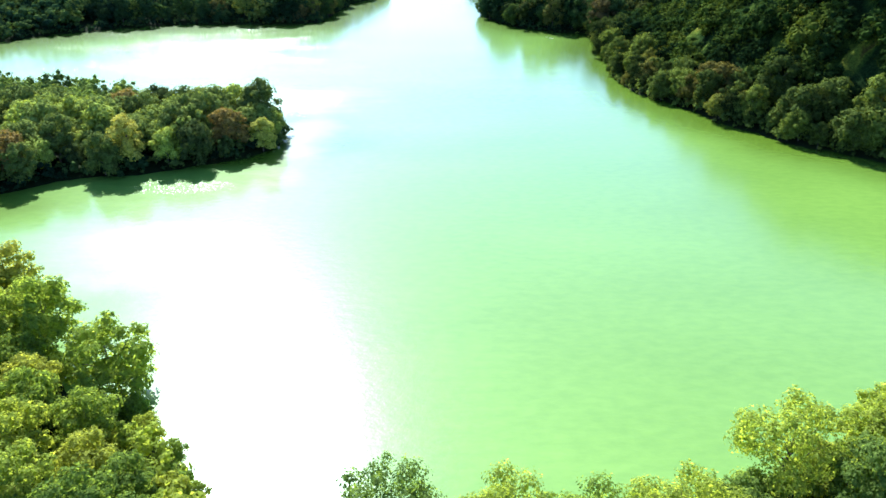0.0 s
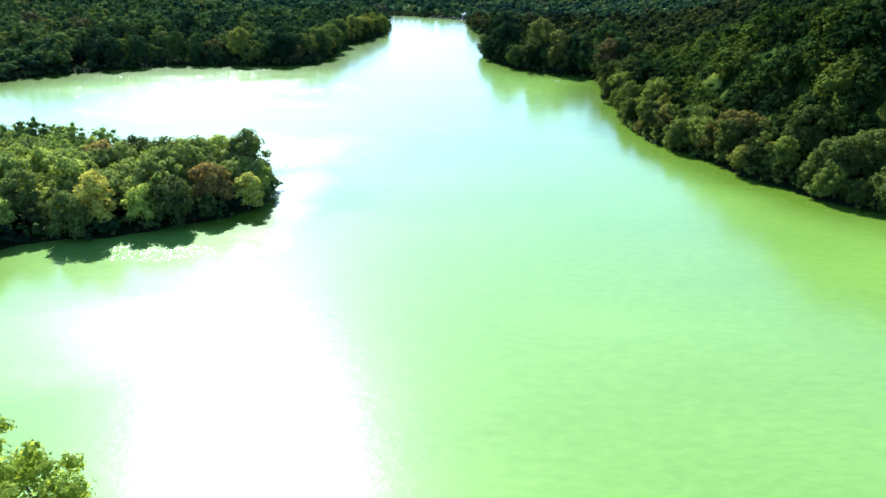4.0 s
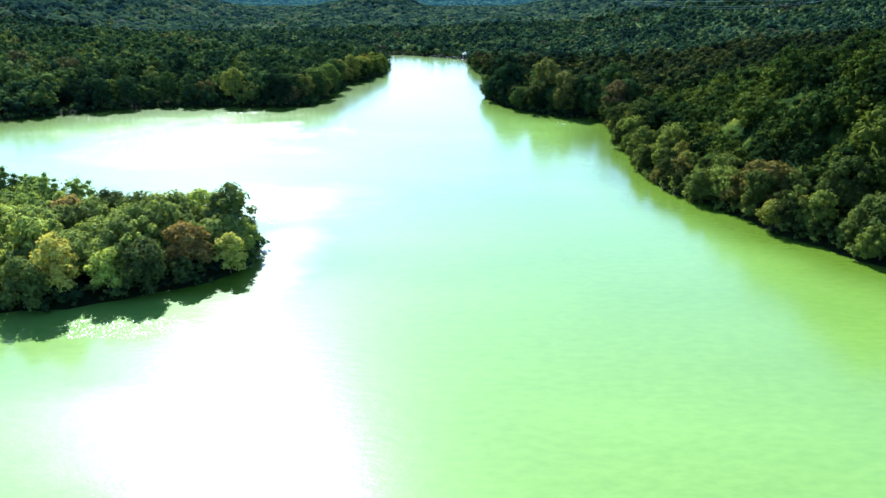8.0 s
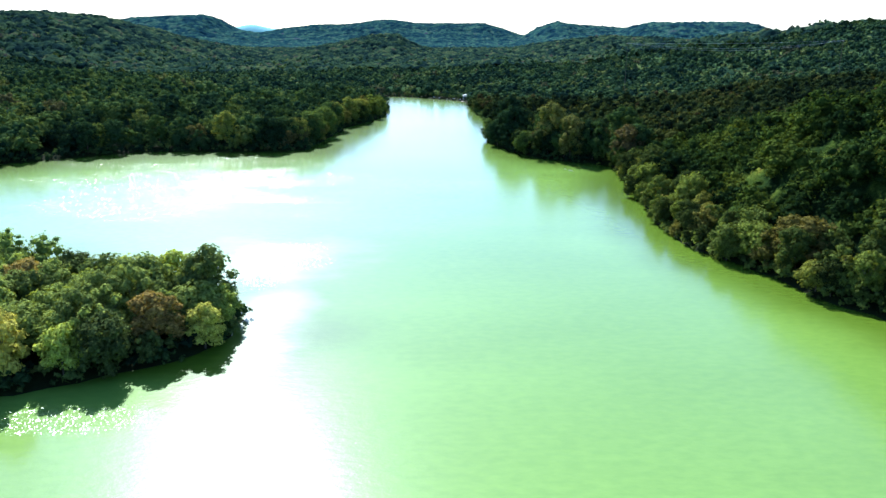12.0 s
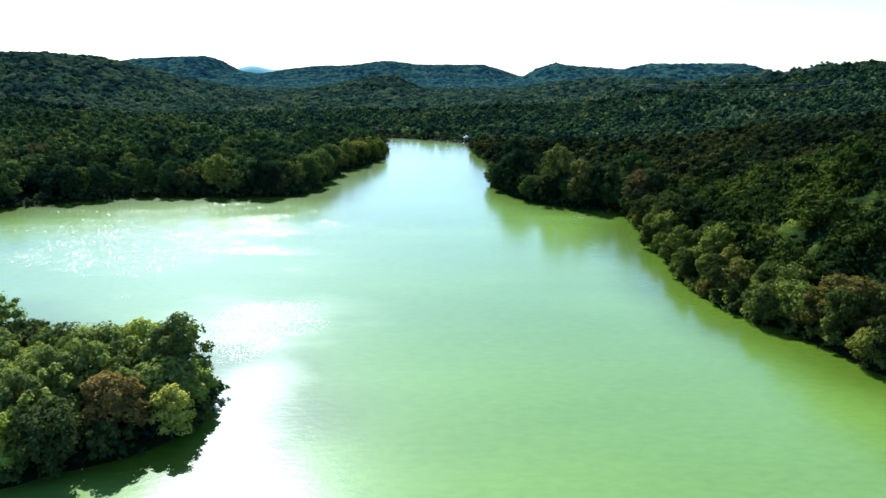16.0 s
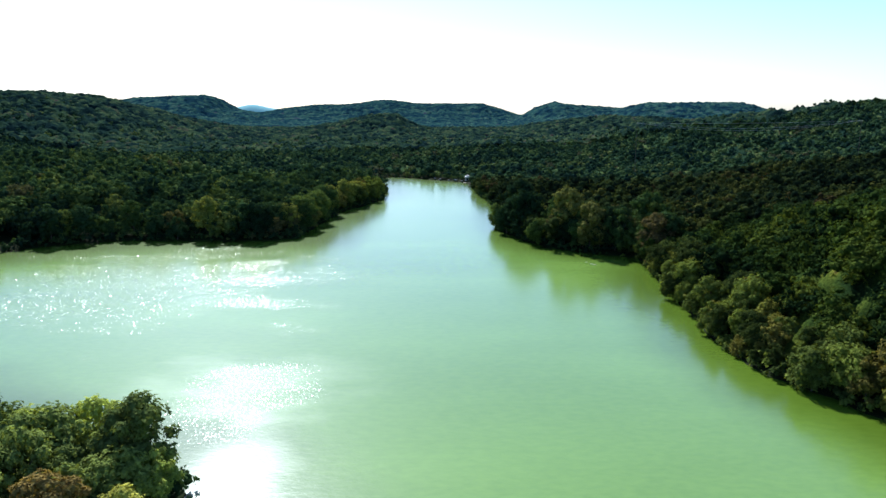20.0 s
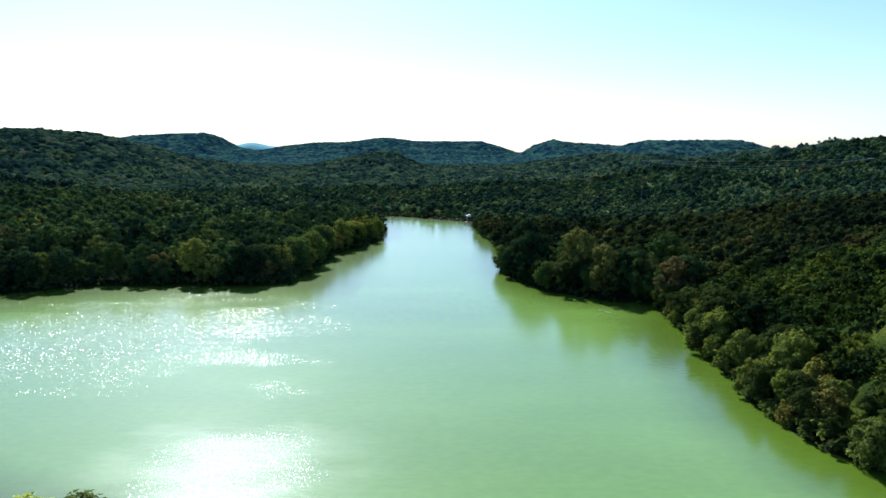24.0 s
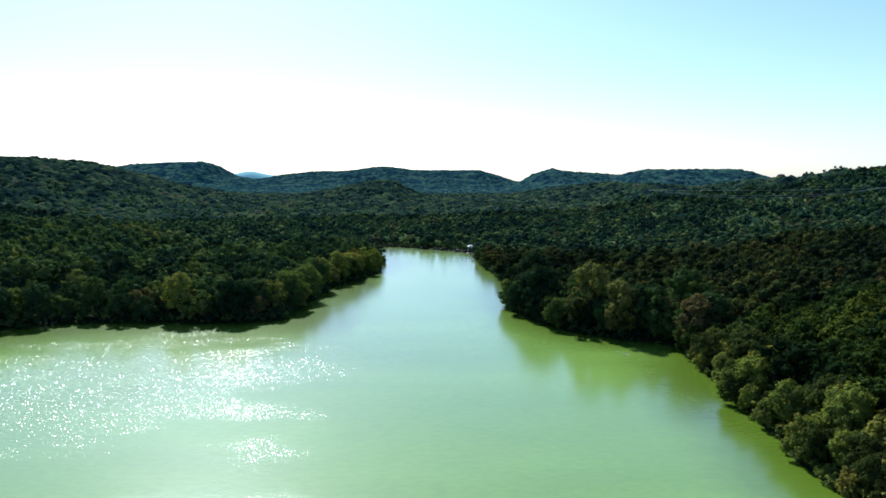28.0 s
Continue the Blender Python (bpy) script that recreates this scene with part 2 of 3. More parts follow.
    most.inputs[1].default_value, most.inputs[2].default_value = 0.32, 0.07
    l.new(chop, most.inputs[0])
    part_of = n.new("ShaderNodeMath")
    part_of.operation = "MULTIPLY_ADD"
    part_of.inputs[1].default_value, part_of.inputs[2].default_value = 0.34, 0.06
    l.new(gust, part_of.inputs[0])
    l.new(part_of.outputs[0], glint.inputs[0])
    l.new(lobes[0], glint.inputs[1])
    l.new(p.outputs[0], glint.inputs[2])
    l.new(most.outputs[0], wide.inputs[0])
    l.new(glint.outputs[0], wide.inputs[1])
    l.new(lobes[1], wide.inputs[2])
    l.new(wide.outputs[0], n["Material Output"].inputs["Surface"])
    return m


WATER = water_material()

# ---- the lake's outline, bank by bank ----
NEAR_BANK = ((-132, 126), (-90, 114), (-72, 108), (-60, 94), (-44, 78), (-34, 71), (-24, 62), (-12, 53), (12, 52), (32, 55), (61, 70), (95, 84))
RIGHT_BANK = ((140, 115), (140, 150), (119, 177), (103, 195), (93, 213), (84, 240), (75, 256), (72, 278), (75, 300), (77, 325), (79, 350),
              (84, 393), (66, 404), (50, 417), (40, 440), (33, 472), (36, 505), (40, 540), (37, 577), (33, 634), (30, 690))
HEAD = ((28, 714), (12, 731), (-12, 754), (-36, 772), (-46, 755))
LEFT_BANK = ((-41, 700), (-34, 648), (-36, 595), (-44, 562), (-54, 540), (-60, 485), (-65, 443), (-80, 436), (-111, 437), (-135, 440), (-160, 431),
             (-198, 402), (-235, 350), (-240, 300))
POINT = ((-190, 272), (-150, 264), (-118, 254), (-98, 242), (-80, 232), (-62, 224), (-49, 215), (-39.5, 206), (-39.0, 195), (-45.5, 185), (-60, 177),
         (-72, 171.5), (-87, 168), (-98, 158), (-135, 146))
LAKE = np.array(NEAR_BANK + RIGHT_BANK + HEAD + LEFT_BANK + POINT, float)


def wobble(x, y, s, k):
    """Smooth irregular waves between about -1 and 1."""
    return (np.sin(x / s + 1.7 * k + 1.3 * np.sin(y / (1.7 * s) + k)) + np.sin(y / (0.8 * s) - 2.1 * k + 1.1 * np.sin(x / (1.3 * s) + 2 * k))) / 2


def inland(x, y):
    """Distance from the waterline: positive on land, negative on the lake."""
    pts = np.stack([np.ravel(x), np.ravel(y)], 1).astype(float)
    best, inside = np.full(len(pts), 1e9), np.zeros(len(pts), bool)
    for p, q in zip(LAKE, np.roll(LAKE, -1, 0)):
        e, w = q - p, pts - p
        k = np.clip((w @ e) / (e @ e), 0, 1)
        best = np.minimum(best, np.hypot(*(w - k[:, None] * e).T))
        if p[1] != q[1]:
            inside ^= ((p[1] > pts[:, 1]) != (q[1] > pts[:, 1])) & (pts[:, 0] < (q[0] - p[0]) * (pts[:, 1] - p[1]) / (q[1] - p[1]) + p[0])
    d = np.where(inside, -best, best) + 1.2 * wobble(pts[:, 0], pts[:, 1], 5.0, 1) + 0.7 * wobble(pts[:, 0], pts[:, 1], 1.9, 2)
    return d.reshape(np.shape(x))


# knolls near the lake: x, y, spread, height
KNOLLS = ((150, 230, 55, 35), (150, 290, 55, 8), (200, 150, 55, 13), (170, 380, 55, 10), (230, 480, 55, 7), (330, 480, 75, 10), (320, 640, 75, 14),
          (-230, 740, 75, 8), (-120, 520, 75, 3), (-300, 640, 75, 11), (-200, 500, 75, 9), (-80, 650, 75, 4), (-400, 600, 75, 8), (-480, 800, 90, 14))
# crests of the ridges: how wide they fall off, then x, y, height along the top
RIDGES = (
    (230, (190, 1050, 10), (240, 1050, 19), (275, 1050, 29), (300, 1050, 33), (340, 1050, 35), (368, 1050, 38), (395, 1050, 41), (410, 1050, 43), (426, 1050, 47), (443, 1050, 48), (460, 1050, 45), (478, 1050, 48), (497, 1050, 53),
     (535, 1050, 58), (560, 1050, 60), (680, 1050, 66), (800, 1050, 68)),
    (420, (-1000, 1500, 78), (-833, 1500, 82), (-713, 1500, 82), (-662, 1500, 77), (-622, 1500, 73), (-572, 1500, 61), (-522, 1500, 43), (-442, 1500, 21), (-351, 1500, 2)),
    (260, (-327, 1800, 5), (-202, 1800, 22), (-139, 1800, 39), (-76, 1800, 39), (-51, 1800, 22), (12, 1800, 2)),
    (260, (165, 1700, 5), (225, 1700, 19), (284, 1700, 28), (379, 1700, 37), (499, 1700, 32), (583, 1700, 26), (679, 1700, 13)),
    (300, (624, 2700, 35), (682, 2700, 62), (741, 2700, 74), (1015, 2700, 76), (1074, 2700, 72), (1124, 2700, 54), (1158, 2700, 37), (1205, 2700, 8)),
    (320, (339, 3200, 4), (385, 3200, 32), (431, 3200, 62), (501, 3200, 83), (582, 3200, 71), (699, 3200, 64), (793, 3200, 57), (887, 3200, 25)),
    (360, (-1655, 3300, 40), (-1442, 3300, 68), (-1324, 3300, 85), (-1230, 3300, 101), (-1088, 3300, 109), (-947, 3300, 113), (-905, 3300, 104), (-865, 3300, 78),
     (-826, 3300, 54), (-736, 3300, 40), (-618, 3300, 12)),
    (360, (-856, 3700, 23), (-722, 3700, 55), (-561, 3700, 74), (-373, 3700, 79), (-266, 3700, 95), (-185, 3700, 98), (-78, 3700, 82), (245, 3700, 80), (326, 3700, 56),
     (394, 3700, 34), (462, 3700, 7)))


def ridge_height(x, y):
    """Height of the ridges, each falling off on both sides of its crest line."""
    x, y = np.asarray(x, float), np.asarray(y, float)
    total = np.zeros_like(x)
    for wide, *crest in RIDGES:
        best, top = np.full(x.shape, 1e18), np.zeros_like(x)
        for (ax, ay, az), (bx, by, bz) in zip(crest, crest[1:]):
            ex, ey = bx - ax, by - ay
            k = np.clip(((x - ax) * ex + (y - ay) * ey) / (ex * ex + ey * ey), 0, 1)
            d2 = (x - ax - k * ex) ** 2 + (y - ay - k * ey) ** 2
            top = np.where(d2 < best, az + k * (bz - az), top)
            best = np.minimum(best, d2)
        spur = 1 + 0.10 * wobble(x, y, 90, 2) * np.clip(np.sqrt(best) / wide, 0, 1)
        total += (top * np.exp(-best / wide ** 2) * spur) ** 4
    return total ** 0.25


def height(x, y):
    d = inland(x, y)
    x, y = np.asarray(x, float), np.asarray(y, float)
    s = np.clip(d / 55, 0, 1)
    s = s * s * (3 - 2 * s)
    z = np.zeros_like(x)
    for cx, cy, w, h in KNOLLS:
        z += h * np.exp(-((x - cx) ** 2 + (y - cy) ** 2) / (2 * w * w))
    z = (z ** 3 + ridge_height(x, y) ** 3) ** (1 / 3)
    z += (1.5 * wobble(x, y, 23, 3) + 1.5) * np.clip(d / 120, 0, 1)
    return np.where(d < 0, np.maximum(-5, 0.5 * d), np.minimum(0.5 * d, 1.6) + z * s)


# ---- mesh helpers ----
def raw_mesh(name, verts, quads, tris, material, tone=None, smooth=False):
    """A mesh from numpy arrays of corners, four-sided and three-sided faces."""
    me = bpy.data.meshes.new(name)
    verts = np.asarray(verts, np.float32)
    quads, tris = np.asarray(quads, np.int32).reshape(-1, 4), np.asarray(tris, np.int32).reshape(-1, 3)
    me.vertices.add(len(verts))
    me.vertices.foreach_set("co", verts.ravel())
    me.loops.add(4 * len(quads) + 3 * len(tris))
    me.loops.foreach_set("vertex_index", np.concatenate([quads.ravel(), tris.ravel()]))
    me.polygons.add(len(quads) + len(tris))
    start = np.concatenate([4 * np.arange(len(quads)), 4 * len(quads) + 3 * np.arange(len(tris))]).astype(np.int32)
    me.polygons.foreach_set("loop_start", start)
    me.polygons.foreach_set("use_smooth", np.full(len(start), smooth))
    if tone is not None:
        me.attributes.new("tone", "FLOAT", "POINT").data.foreach_set("value", np.asarray(tone, np.float32))
    me.materials.append(material)
    me.update(calc_edges=True)
    me.validate()
    return me


def part(name, bm, material, parent, label=""):
    me = bpy.data.meshes.new(name)
    bm.to_mesh(me)
    bm.free()
    me.materials.append(material)
    ob = new(name, me)
    ob.parent = parent
    return tagged(ob, label)


def ball(level):
    bm = bmesh.new()
    bmesh.ops.create_icosphere(bm, subdivisions=level, radius=1.0)
    v = np.array([p.co for p in bm.verts])
    f = np.array([[q.index for q in p.verts] for p in bm.faces])
    bm.free()
    return v, f


BALL1, BALL2 = ball(1), ball(2)


def crown_shape(rng, wide, low, top, lobes, cards, size, core, spread=0.62, core_size=0.66, reach=(0.84, 1.14), three=False):
    """Corners and faces of a crown: several leafy lobes, each a dark core under many small leaf sprays."""
    mid = low + 0.42 * (top - low)
    cen, rad = [(0.0, 0.0, mid)], [0.66 * min(wide, 0.60 * (top - low))]
    for i in range(1, lobes):
        a = 2.4 * i + rng.uniform(-0.5, 0.5)
        up = 1 - 1.5 * (i - 0.5) / (lobes - 1)          # from the top of the dome down to its skirt
        r = rng.uniform(0.15, 0.40) * wide
        out = math.sqrt(max(0.12, 1 - up * up)) * (wide - 0.75 * r) * rng.uniform(0.62, 1.16) * (spread + 0.38)
        tall = (top - mid - 0.8 * r) if up > 0 else (mid - low - 0.4 * r) * 1.6
        cen.append((out * math.cos(a), out * math.sin(a), mid + up * tall * rng.uniform(0.74, 1.12)))
        rad.append(r)
    cen, rad = np.array(cen), np.array(rad)
    flat = np.array((1.0, 1.0, 0.82))
    bv, bf = core
    verts, tris = [], []
    for c, r in zip(cen, rad):
        j = 1 + rng.normal(0, 0.13, (len(bv), 1))
        tris.append(bf + len(bv) * len(verts))
        verts.append(c + bv * j * r * core_size * flat)
    verts, tris = np.concatenate(verts), np.concatenate(tris)
    # leaf sprays
    n = cards * 3
    k = rng.choice(lobes, n, p=rad ** 2 / (rad ** 2).sum())
    d = rng.normal(size=(n, 3))
    d[:, 2] += 0.25
    d /= np.linalg.norm(d, axis=1, keepdims=True)
    # sprays gather in tufts
    d += 0.17 * np.sin(7 * d[:, [1, 2, 0]] + 1.9 * k[:, None])
    pos = cen[k] + d * (rad[k] * rng.uniform(*reach, n))[:, None] * flat
    gap = np.linalg.norm((pos[:, None] - cen[None]) / flat, axis=2) / rad
    gap[np.arange(n), k] = 9
    ok = np.flatnonzero(gap.min(1) > 0.88)[:cards]
    pos, d = pos[ok], d[ok]
    n = len(pos)
    nor = d + rng.normal(0, 0.33, (n, 3))
    nor[:, 2] += 0.5      # leaves spread flat to the light
    nor /= np.linalg.norm(nor, axis=1, keepdims=True)
    e1 = np.cross(nor, rng.normal(size=(n, 3)))
    e1 /= np.linalg.norm(e1, axis=1, keepdims=True)
    e2 = np.cross(nor, e1)
    s = (size * rng.uniform(0.45, 1.5, n))[:, None]
    dip = nor * s * 0.22
    if three:
        leaf = np.stack([pos - e1 * s, pos + e1 * s * 0.7 + e2 * s * 0.75 - dip, pos + e1 * s * 0.55 - e2 * s * 0.8 - dip], 1).reshape(-1, 3)
        spray = np.arange(3 * n).reshape(n, 3) + len(verts)
        return np.concatenate([verts, leaf]), np.zeros((0, 4), int), np.concatenate([tris, spray])
    leaf = np.stack([pos - e1 * s, pos - e2 * s * 0.62 + dip, pos + e1 * s, pos + e2 * s * 0.62 + dip], 1).reshape(-1, 3)
    quads = np.arange(4 * n).reshape(n, 4) + len(verts)
    return np.concatenate([verts, leaf]), quads, tris


# ---- the ground, one sheet to the horizon ----
def steps(*spans):
    """Grid lines over spans of (end, spacing), the first span's start being its first number."""
    lines = [spans[0]]
    for end, gap in spans[1:]:
        lines.extend(np.linspace(lines[-1], end, max(2, int((end - lines[-1]) / gap)) + 1)[1:])
    return np.array(lines)


def build_ground():
    xs = steps(-4800, (-2400, 300), (-900, 50), (-260, 16), (300, 4.5), (900, 16), (2400, 50), (4800, 300))
    ys = steps(-3000, (-200, 300), (30, 40), (800, 4.5), (2000, 16), (4200, 50), (4850, 150))
    gx, gy = np.meshgrid(xs, ys)
    z = height(gx, gy)
    v = np.stack([gx, gy, z], 2).reshape(-1, 3)
    i = np.arange((len(ys) - 1) * len(xs)).reshape(-1, len(xs))[:, :-1].ravel()
    q = np.stack([i, i + 1, i + 1 + len(xs), i + len(xs)], 1)
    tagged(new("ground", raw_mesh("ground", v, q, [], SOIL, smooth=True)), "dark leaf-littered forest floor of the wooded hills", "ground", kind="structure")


build_ground()


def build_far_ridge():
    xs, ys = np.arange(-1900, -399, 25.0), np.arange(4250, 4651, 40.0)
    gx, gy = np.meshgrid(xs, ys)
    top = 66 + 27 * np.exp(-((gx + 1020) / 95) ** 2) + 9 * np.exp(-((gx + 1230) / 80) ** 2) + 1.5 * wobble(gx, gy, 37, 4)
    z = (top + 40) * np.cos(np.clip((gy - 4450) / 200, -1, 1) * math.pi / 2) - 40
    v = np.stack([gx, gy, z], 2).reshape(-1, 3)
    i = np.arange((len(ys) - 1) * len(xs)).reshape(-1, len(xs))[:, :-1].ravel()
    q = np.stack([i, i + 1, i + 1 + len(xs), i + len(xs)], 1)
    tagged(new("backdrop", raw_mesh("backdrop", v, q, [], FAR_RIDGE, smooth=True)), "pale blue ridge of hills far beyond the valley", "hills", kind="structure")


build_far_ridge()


def build_water():
    gx, gy = np.meshgrid(np.arange(-330, 221, 5.0), np.arange(30, 801, 5.0))
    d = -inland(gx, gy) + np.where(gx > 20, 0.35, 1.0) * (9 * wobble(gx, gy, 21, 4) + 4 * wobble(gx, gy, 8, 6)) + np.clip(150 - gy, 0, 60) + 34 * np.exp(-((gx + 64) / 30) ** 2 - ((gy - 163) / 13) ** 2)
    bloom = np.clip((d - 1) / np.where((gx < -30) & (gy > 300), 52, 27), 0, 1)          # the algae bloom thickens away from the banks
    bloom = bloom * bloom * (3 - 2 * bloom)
    v = np.stack([gx, gy, 0 * gx], 2).reshape(-1, 3)
    w = gx.shape[1]
    i = np.arange((gx.shape[0] - 1) * w).reshape(-1, w)[:, :-1].ravel()
    q = np.stack([i, i + 1, i + 1 + w, i + w], 1)
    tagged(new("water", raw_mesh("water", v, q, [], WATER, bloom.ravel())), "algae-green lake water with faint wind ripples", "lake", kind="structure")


build_water()

# ---- trees that can be told apart ----
RNG = np.random.default_rng(7)


def trunk_shape(rng, h, thick, limbs, reach):
    bm = bmesh.new()

    def limb(a, b, r0, r1, sides=7, bends=3):
        a, b = Vector(a), Vector(b)
        rings, axis = [], (b - a).normalized()
        side = axis.orthogonal().normalized()
        up = axis.cross(side)
        for k in range(bends + 1):
            f = k / bends
            c = a.lerp(b, f) + Vector(rng.normal(0, 0.05, 3)) * (b - a).length * 0.35 * (0 < k < bends)
            r = r0 + (r1 - r0) * f
            rings.append([bm.verts.new(c + (side * math.cos(w) + up * math.sin(w)) * r) for w in (2 * math.pi * s / sides for s in range(sides))])
        for lo, hi in zip(rings, rings[1:]):
            for s in range(sides):
                bm.faces.new((lo[s], lo[(s + 1) % sides], hi[(s + 1) % sides], hi[s]))
        bm.faces.new(rings[-1])

    limb((0, 0, -0.6), (0.1, 0, h * 0.8), thick, thick * 0.25, 8, 4)
    for i in range(limbs):
        a = 2.4 * i + rng.uniform(-0.4, 0.4)
        z = h * rng.uniform(0.25, 0.55)
        limb((0, 0, z), (reach * math.cos(a), reach * math.sin(a), z + h * rng.uniform(0.2, 0.38)), thick * 0.4, thick * 0.09, 5, 3)
    return bm


def make_tree(rng, wide, low, top, lobes, cards, size, leaf=None, **kw):
    tree = new("tree")
    me_crown = raw_mesh("crown", *crown_shape(rng, wide, low, top, lobes, cards, size, BALL1, **kw), leaf or LEAF, smooth=True)
    part("trunk", trunk_shape(rng, top * 0.9, 0.02 * top, 6, wide * 0.6), BARK, tree)
    crown = new("crown", me_crown)
    crown.parent = tree
    return tree


MODELS = [make_tree(RNG, w, low, top, k, cards, size, three=True) for w, low, top, k, cards, size in
          ((5.2, 0.4, 11.5, 22, 2900, 0.33), (6.0, 0.6, 12.0, 26, 3300, 0.34), (4.5, 0.3, 10.5, 19, 2600, 0.32),
           (4.9, 0.6, 13.0, 23, 3000, 0.33), (4.0, 0.2, 8.0, 16, 2100, 0.30), (3.2, 0.2, 7.0, 13, 1700, 0.28))]
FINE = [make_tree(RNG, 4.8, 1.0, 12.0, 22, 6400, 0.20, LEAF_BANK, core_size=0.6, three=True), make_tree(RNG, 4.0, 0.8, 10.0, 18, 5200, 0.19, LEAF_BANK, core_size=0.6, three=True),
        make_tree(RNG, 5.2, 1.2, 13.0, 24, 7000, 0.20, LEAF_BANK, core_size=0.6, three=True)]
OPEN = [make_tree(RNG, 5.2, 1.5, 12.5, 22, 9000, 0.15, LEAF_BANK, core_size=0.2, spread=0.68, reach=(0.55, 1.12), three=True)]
unused = {o: True for o in MODELS + FINE + OPEN}


def plant(model, x, y, size, label, group, tall=1.0):
    z = float(height(np.array([x]), np.array([y]))[0])
    oval = RNG.uniform(0.84, 1.18)
    m = Matrix.LocRotScale((x, y, z - 0.15), Euler((RNG.normal(0, 0.05), RNG.normal(0, 0.05), RNG.uniform(0, 6.28))), (size * oval, size / oval, size * tall))
    if unused.pop(model, False):
        model.matrix_basis, ob = m, model
    else:
        ob = copy_thing(model, m)
        ob.matrix_basis = m
    return tagged(ob, label, "tree", group)


def scatter(x0, x1, y0, y1, gap, jitter=0.38):
    xs, ys = np.arange(x0, x1, gap), np.arange(y0, y1, gap * 0.87)
    gx, gy = np.meshgrid(xs, ys)
    gx = gx + (np.arange(len(ys)) % 2)[:, None] * gap / 2
    gx, gy = gx + RNG.uniform(-jitter, jitter, gx.shape) * gap, gy + RNG.uniform(-jitter, jitter, gy.shape) * gap
    return gx.ravel(), gy.ravel()


TAKEN = []


def grove(box, gap, deep, label, group, models, lo=0.75, hi=1.15, shallow=0.8, most=130, leaf=None):
    x, y = scatter(*box, gap)
    d = inland(x, y)
    keep = np.flatnonzero((d > shallow) & (d < deep))[:most]
    for i in keep:
        grown = np.interp(d[i], (0, 4, 13), (0.86, 0.94, 1.12))         # smaller trees crowd the water's edge
        ob = plant(models[RNG.integers(len(models))], x[i], y[i], RNG.uniform(lo, hi) * grown, label, group, RNG.uniform(0.9, 1.12))
        if leaf:
            for c in ob.children:
                if c.name.startswith("crown"):
                    c.material_slots[0].link, c.material_slots[0].material = "OBJECT", leaf
        TAKEN.append((x[i], y[i]))


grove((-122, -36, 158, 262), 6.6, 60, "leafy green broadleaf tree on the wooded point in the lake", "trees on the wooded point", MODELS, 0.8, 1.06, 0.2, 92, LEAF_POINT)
grove((68, 150, 172, 402), 5.0, 13, "leafy broadleaf tree leaning over the steep lake shore", "trees along the steep shore", MODELS, 0.58, 1.12, 0.0, 140, LEAF)
grove((28, 104, 385, 520), 6.2, 14, "tall leafy broadleaf tree on the low cape", "trees on the low cape", MODELS, 1.15, 1.7, 0.3, 48, LEAF_CAPE)
grove((-240, -40, 430, 580), 8.4, 11, "tall dark green broadleaf tree at the edge of the low bank", "trees along the low bank", MODELS, 1.1, 1.45, 1.2, 40, LEAF_DARK)
grove((-62, -26, 565, 700), 8.0, 9, "yellow-green tree at the end of the low bank", "trees along the low bank", MODELS, 1.0, 1.3, 0.6, 12, LEAF)

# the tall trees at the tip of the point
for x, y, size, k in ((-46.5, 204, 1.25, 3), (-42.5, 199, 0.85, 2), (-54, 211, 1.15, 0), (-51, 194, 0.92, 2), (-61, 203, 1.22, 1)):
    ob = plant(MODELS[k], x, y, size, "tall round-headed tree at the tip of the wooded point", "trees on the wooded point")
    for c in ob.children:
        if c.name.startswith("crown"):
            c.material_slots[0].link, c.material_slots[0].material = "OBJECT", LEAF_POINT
    TAKEN.append((x, y))

# the near bank, below the start of the flight
RNG = np.random.default_rng(5)
NEAR_TREES = ((-67, 106, 0.95, 0), (-60, 98, 0.85, 1), (-52, 86, 0.95, 2), (-38.5, 78, 1.12, 0), (-47, 73, 0.8, 1), (-37, 66, 0.8, 1), (-58, 84, 0.9, 2),
              (-43, 60, 0.85, 0), (-34, 59, 0.75, 1), (-50, 62, 0.85, 2), (-29, 56, 0.7, 1), (-39, 52, 0.85, 0), (-31, 49, 0.75, 2), (-25, 50, 0.62, 1),
              (-66, 94, 0.9, 1), (-72, 101, 0.9, 2), (-56, 74, 0.85, 1), (-64, 82, 0.8, 0), (-1, 49, 0.86, 3), (10, 48, 0.78, 3), (41.5, 58, 1.0, 3), (53, 61, 0.9, 1),
              (34, 51, 0.72, 1), (48, 52, 0.8, 2), (18, 47, 0.8, 3), (27, 48, 0.86, 3), (58, 55, 0.9, 0), (63, 64, 0.85, 2), 
              (-63, 73, 0.85, 2), (-70, 80, 0.9, 0), (-49, 53, 0.8, 1), (-57, 64, 0.85, 0), 
              (-56, 54, 0.85, 2), 
              (-63, 101, 0.5, 1), (-56, 92, 0.5, 1), (-48, 81, 0.45, 1), (-35, 73, 0.45, 1), (-31, 68, 0.42, 1), (-27, 64, 0.38, 1), (-22.5, 58, 0.30, 1),
              (6, 50, 0.4, 1), (14, 51, 0.42, 2), (23, 51, 0.4, 1), (38, 56, 0.5, 1), (47, 62, 0.5, 1), (57, 66, 0.55, 2), (-44, 67, 0.75, 0), (-52, 79, 0.75, 1))
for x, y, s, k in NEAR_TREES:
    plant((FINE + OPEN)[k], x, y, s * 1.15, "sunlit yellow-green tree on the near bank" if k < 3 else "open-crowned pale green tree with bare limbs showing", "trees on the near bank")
    TAKEN.append((x, y))
for o in unused:
    for c in list(o.children):
        bpy.data.objects.remove(c)
    bpy.data.objects.remove(o)

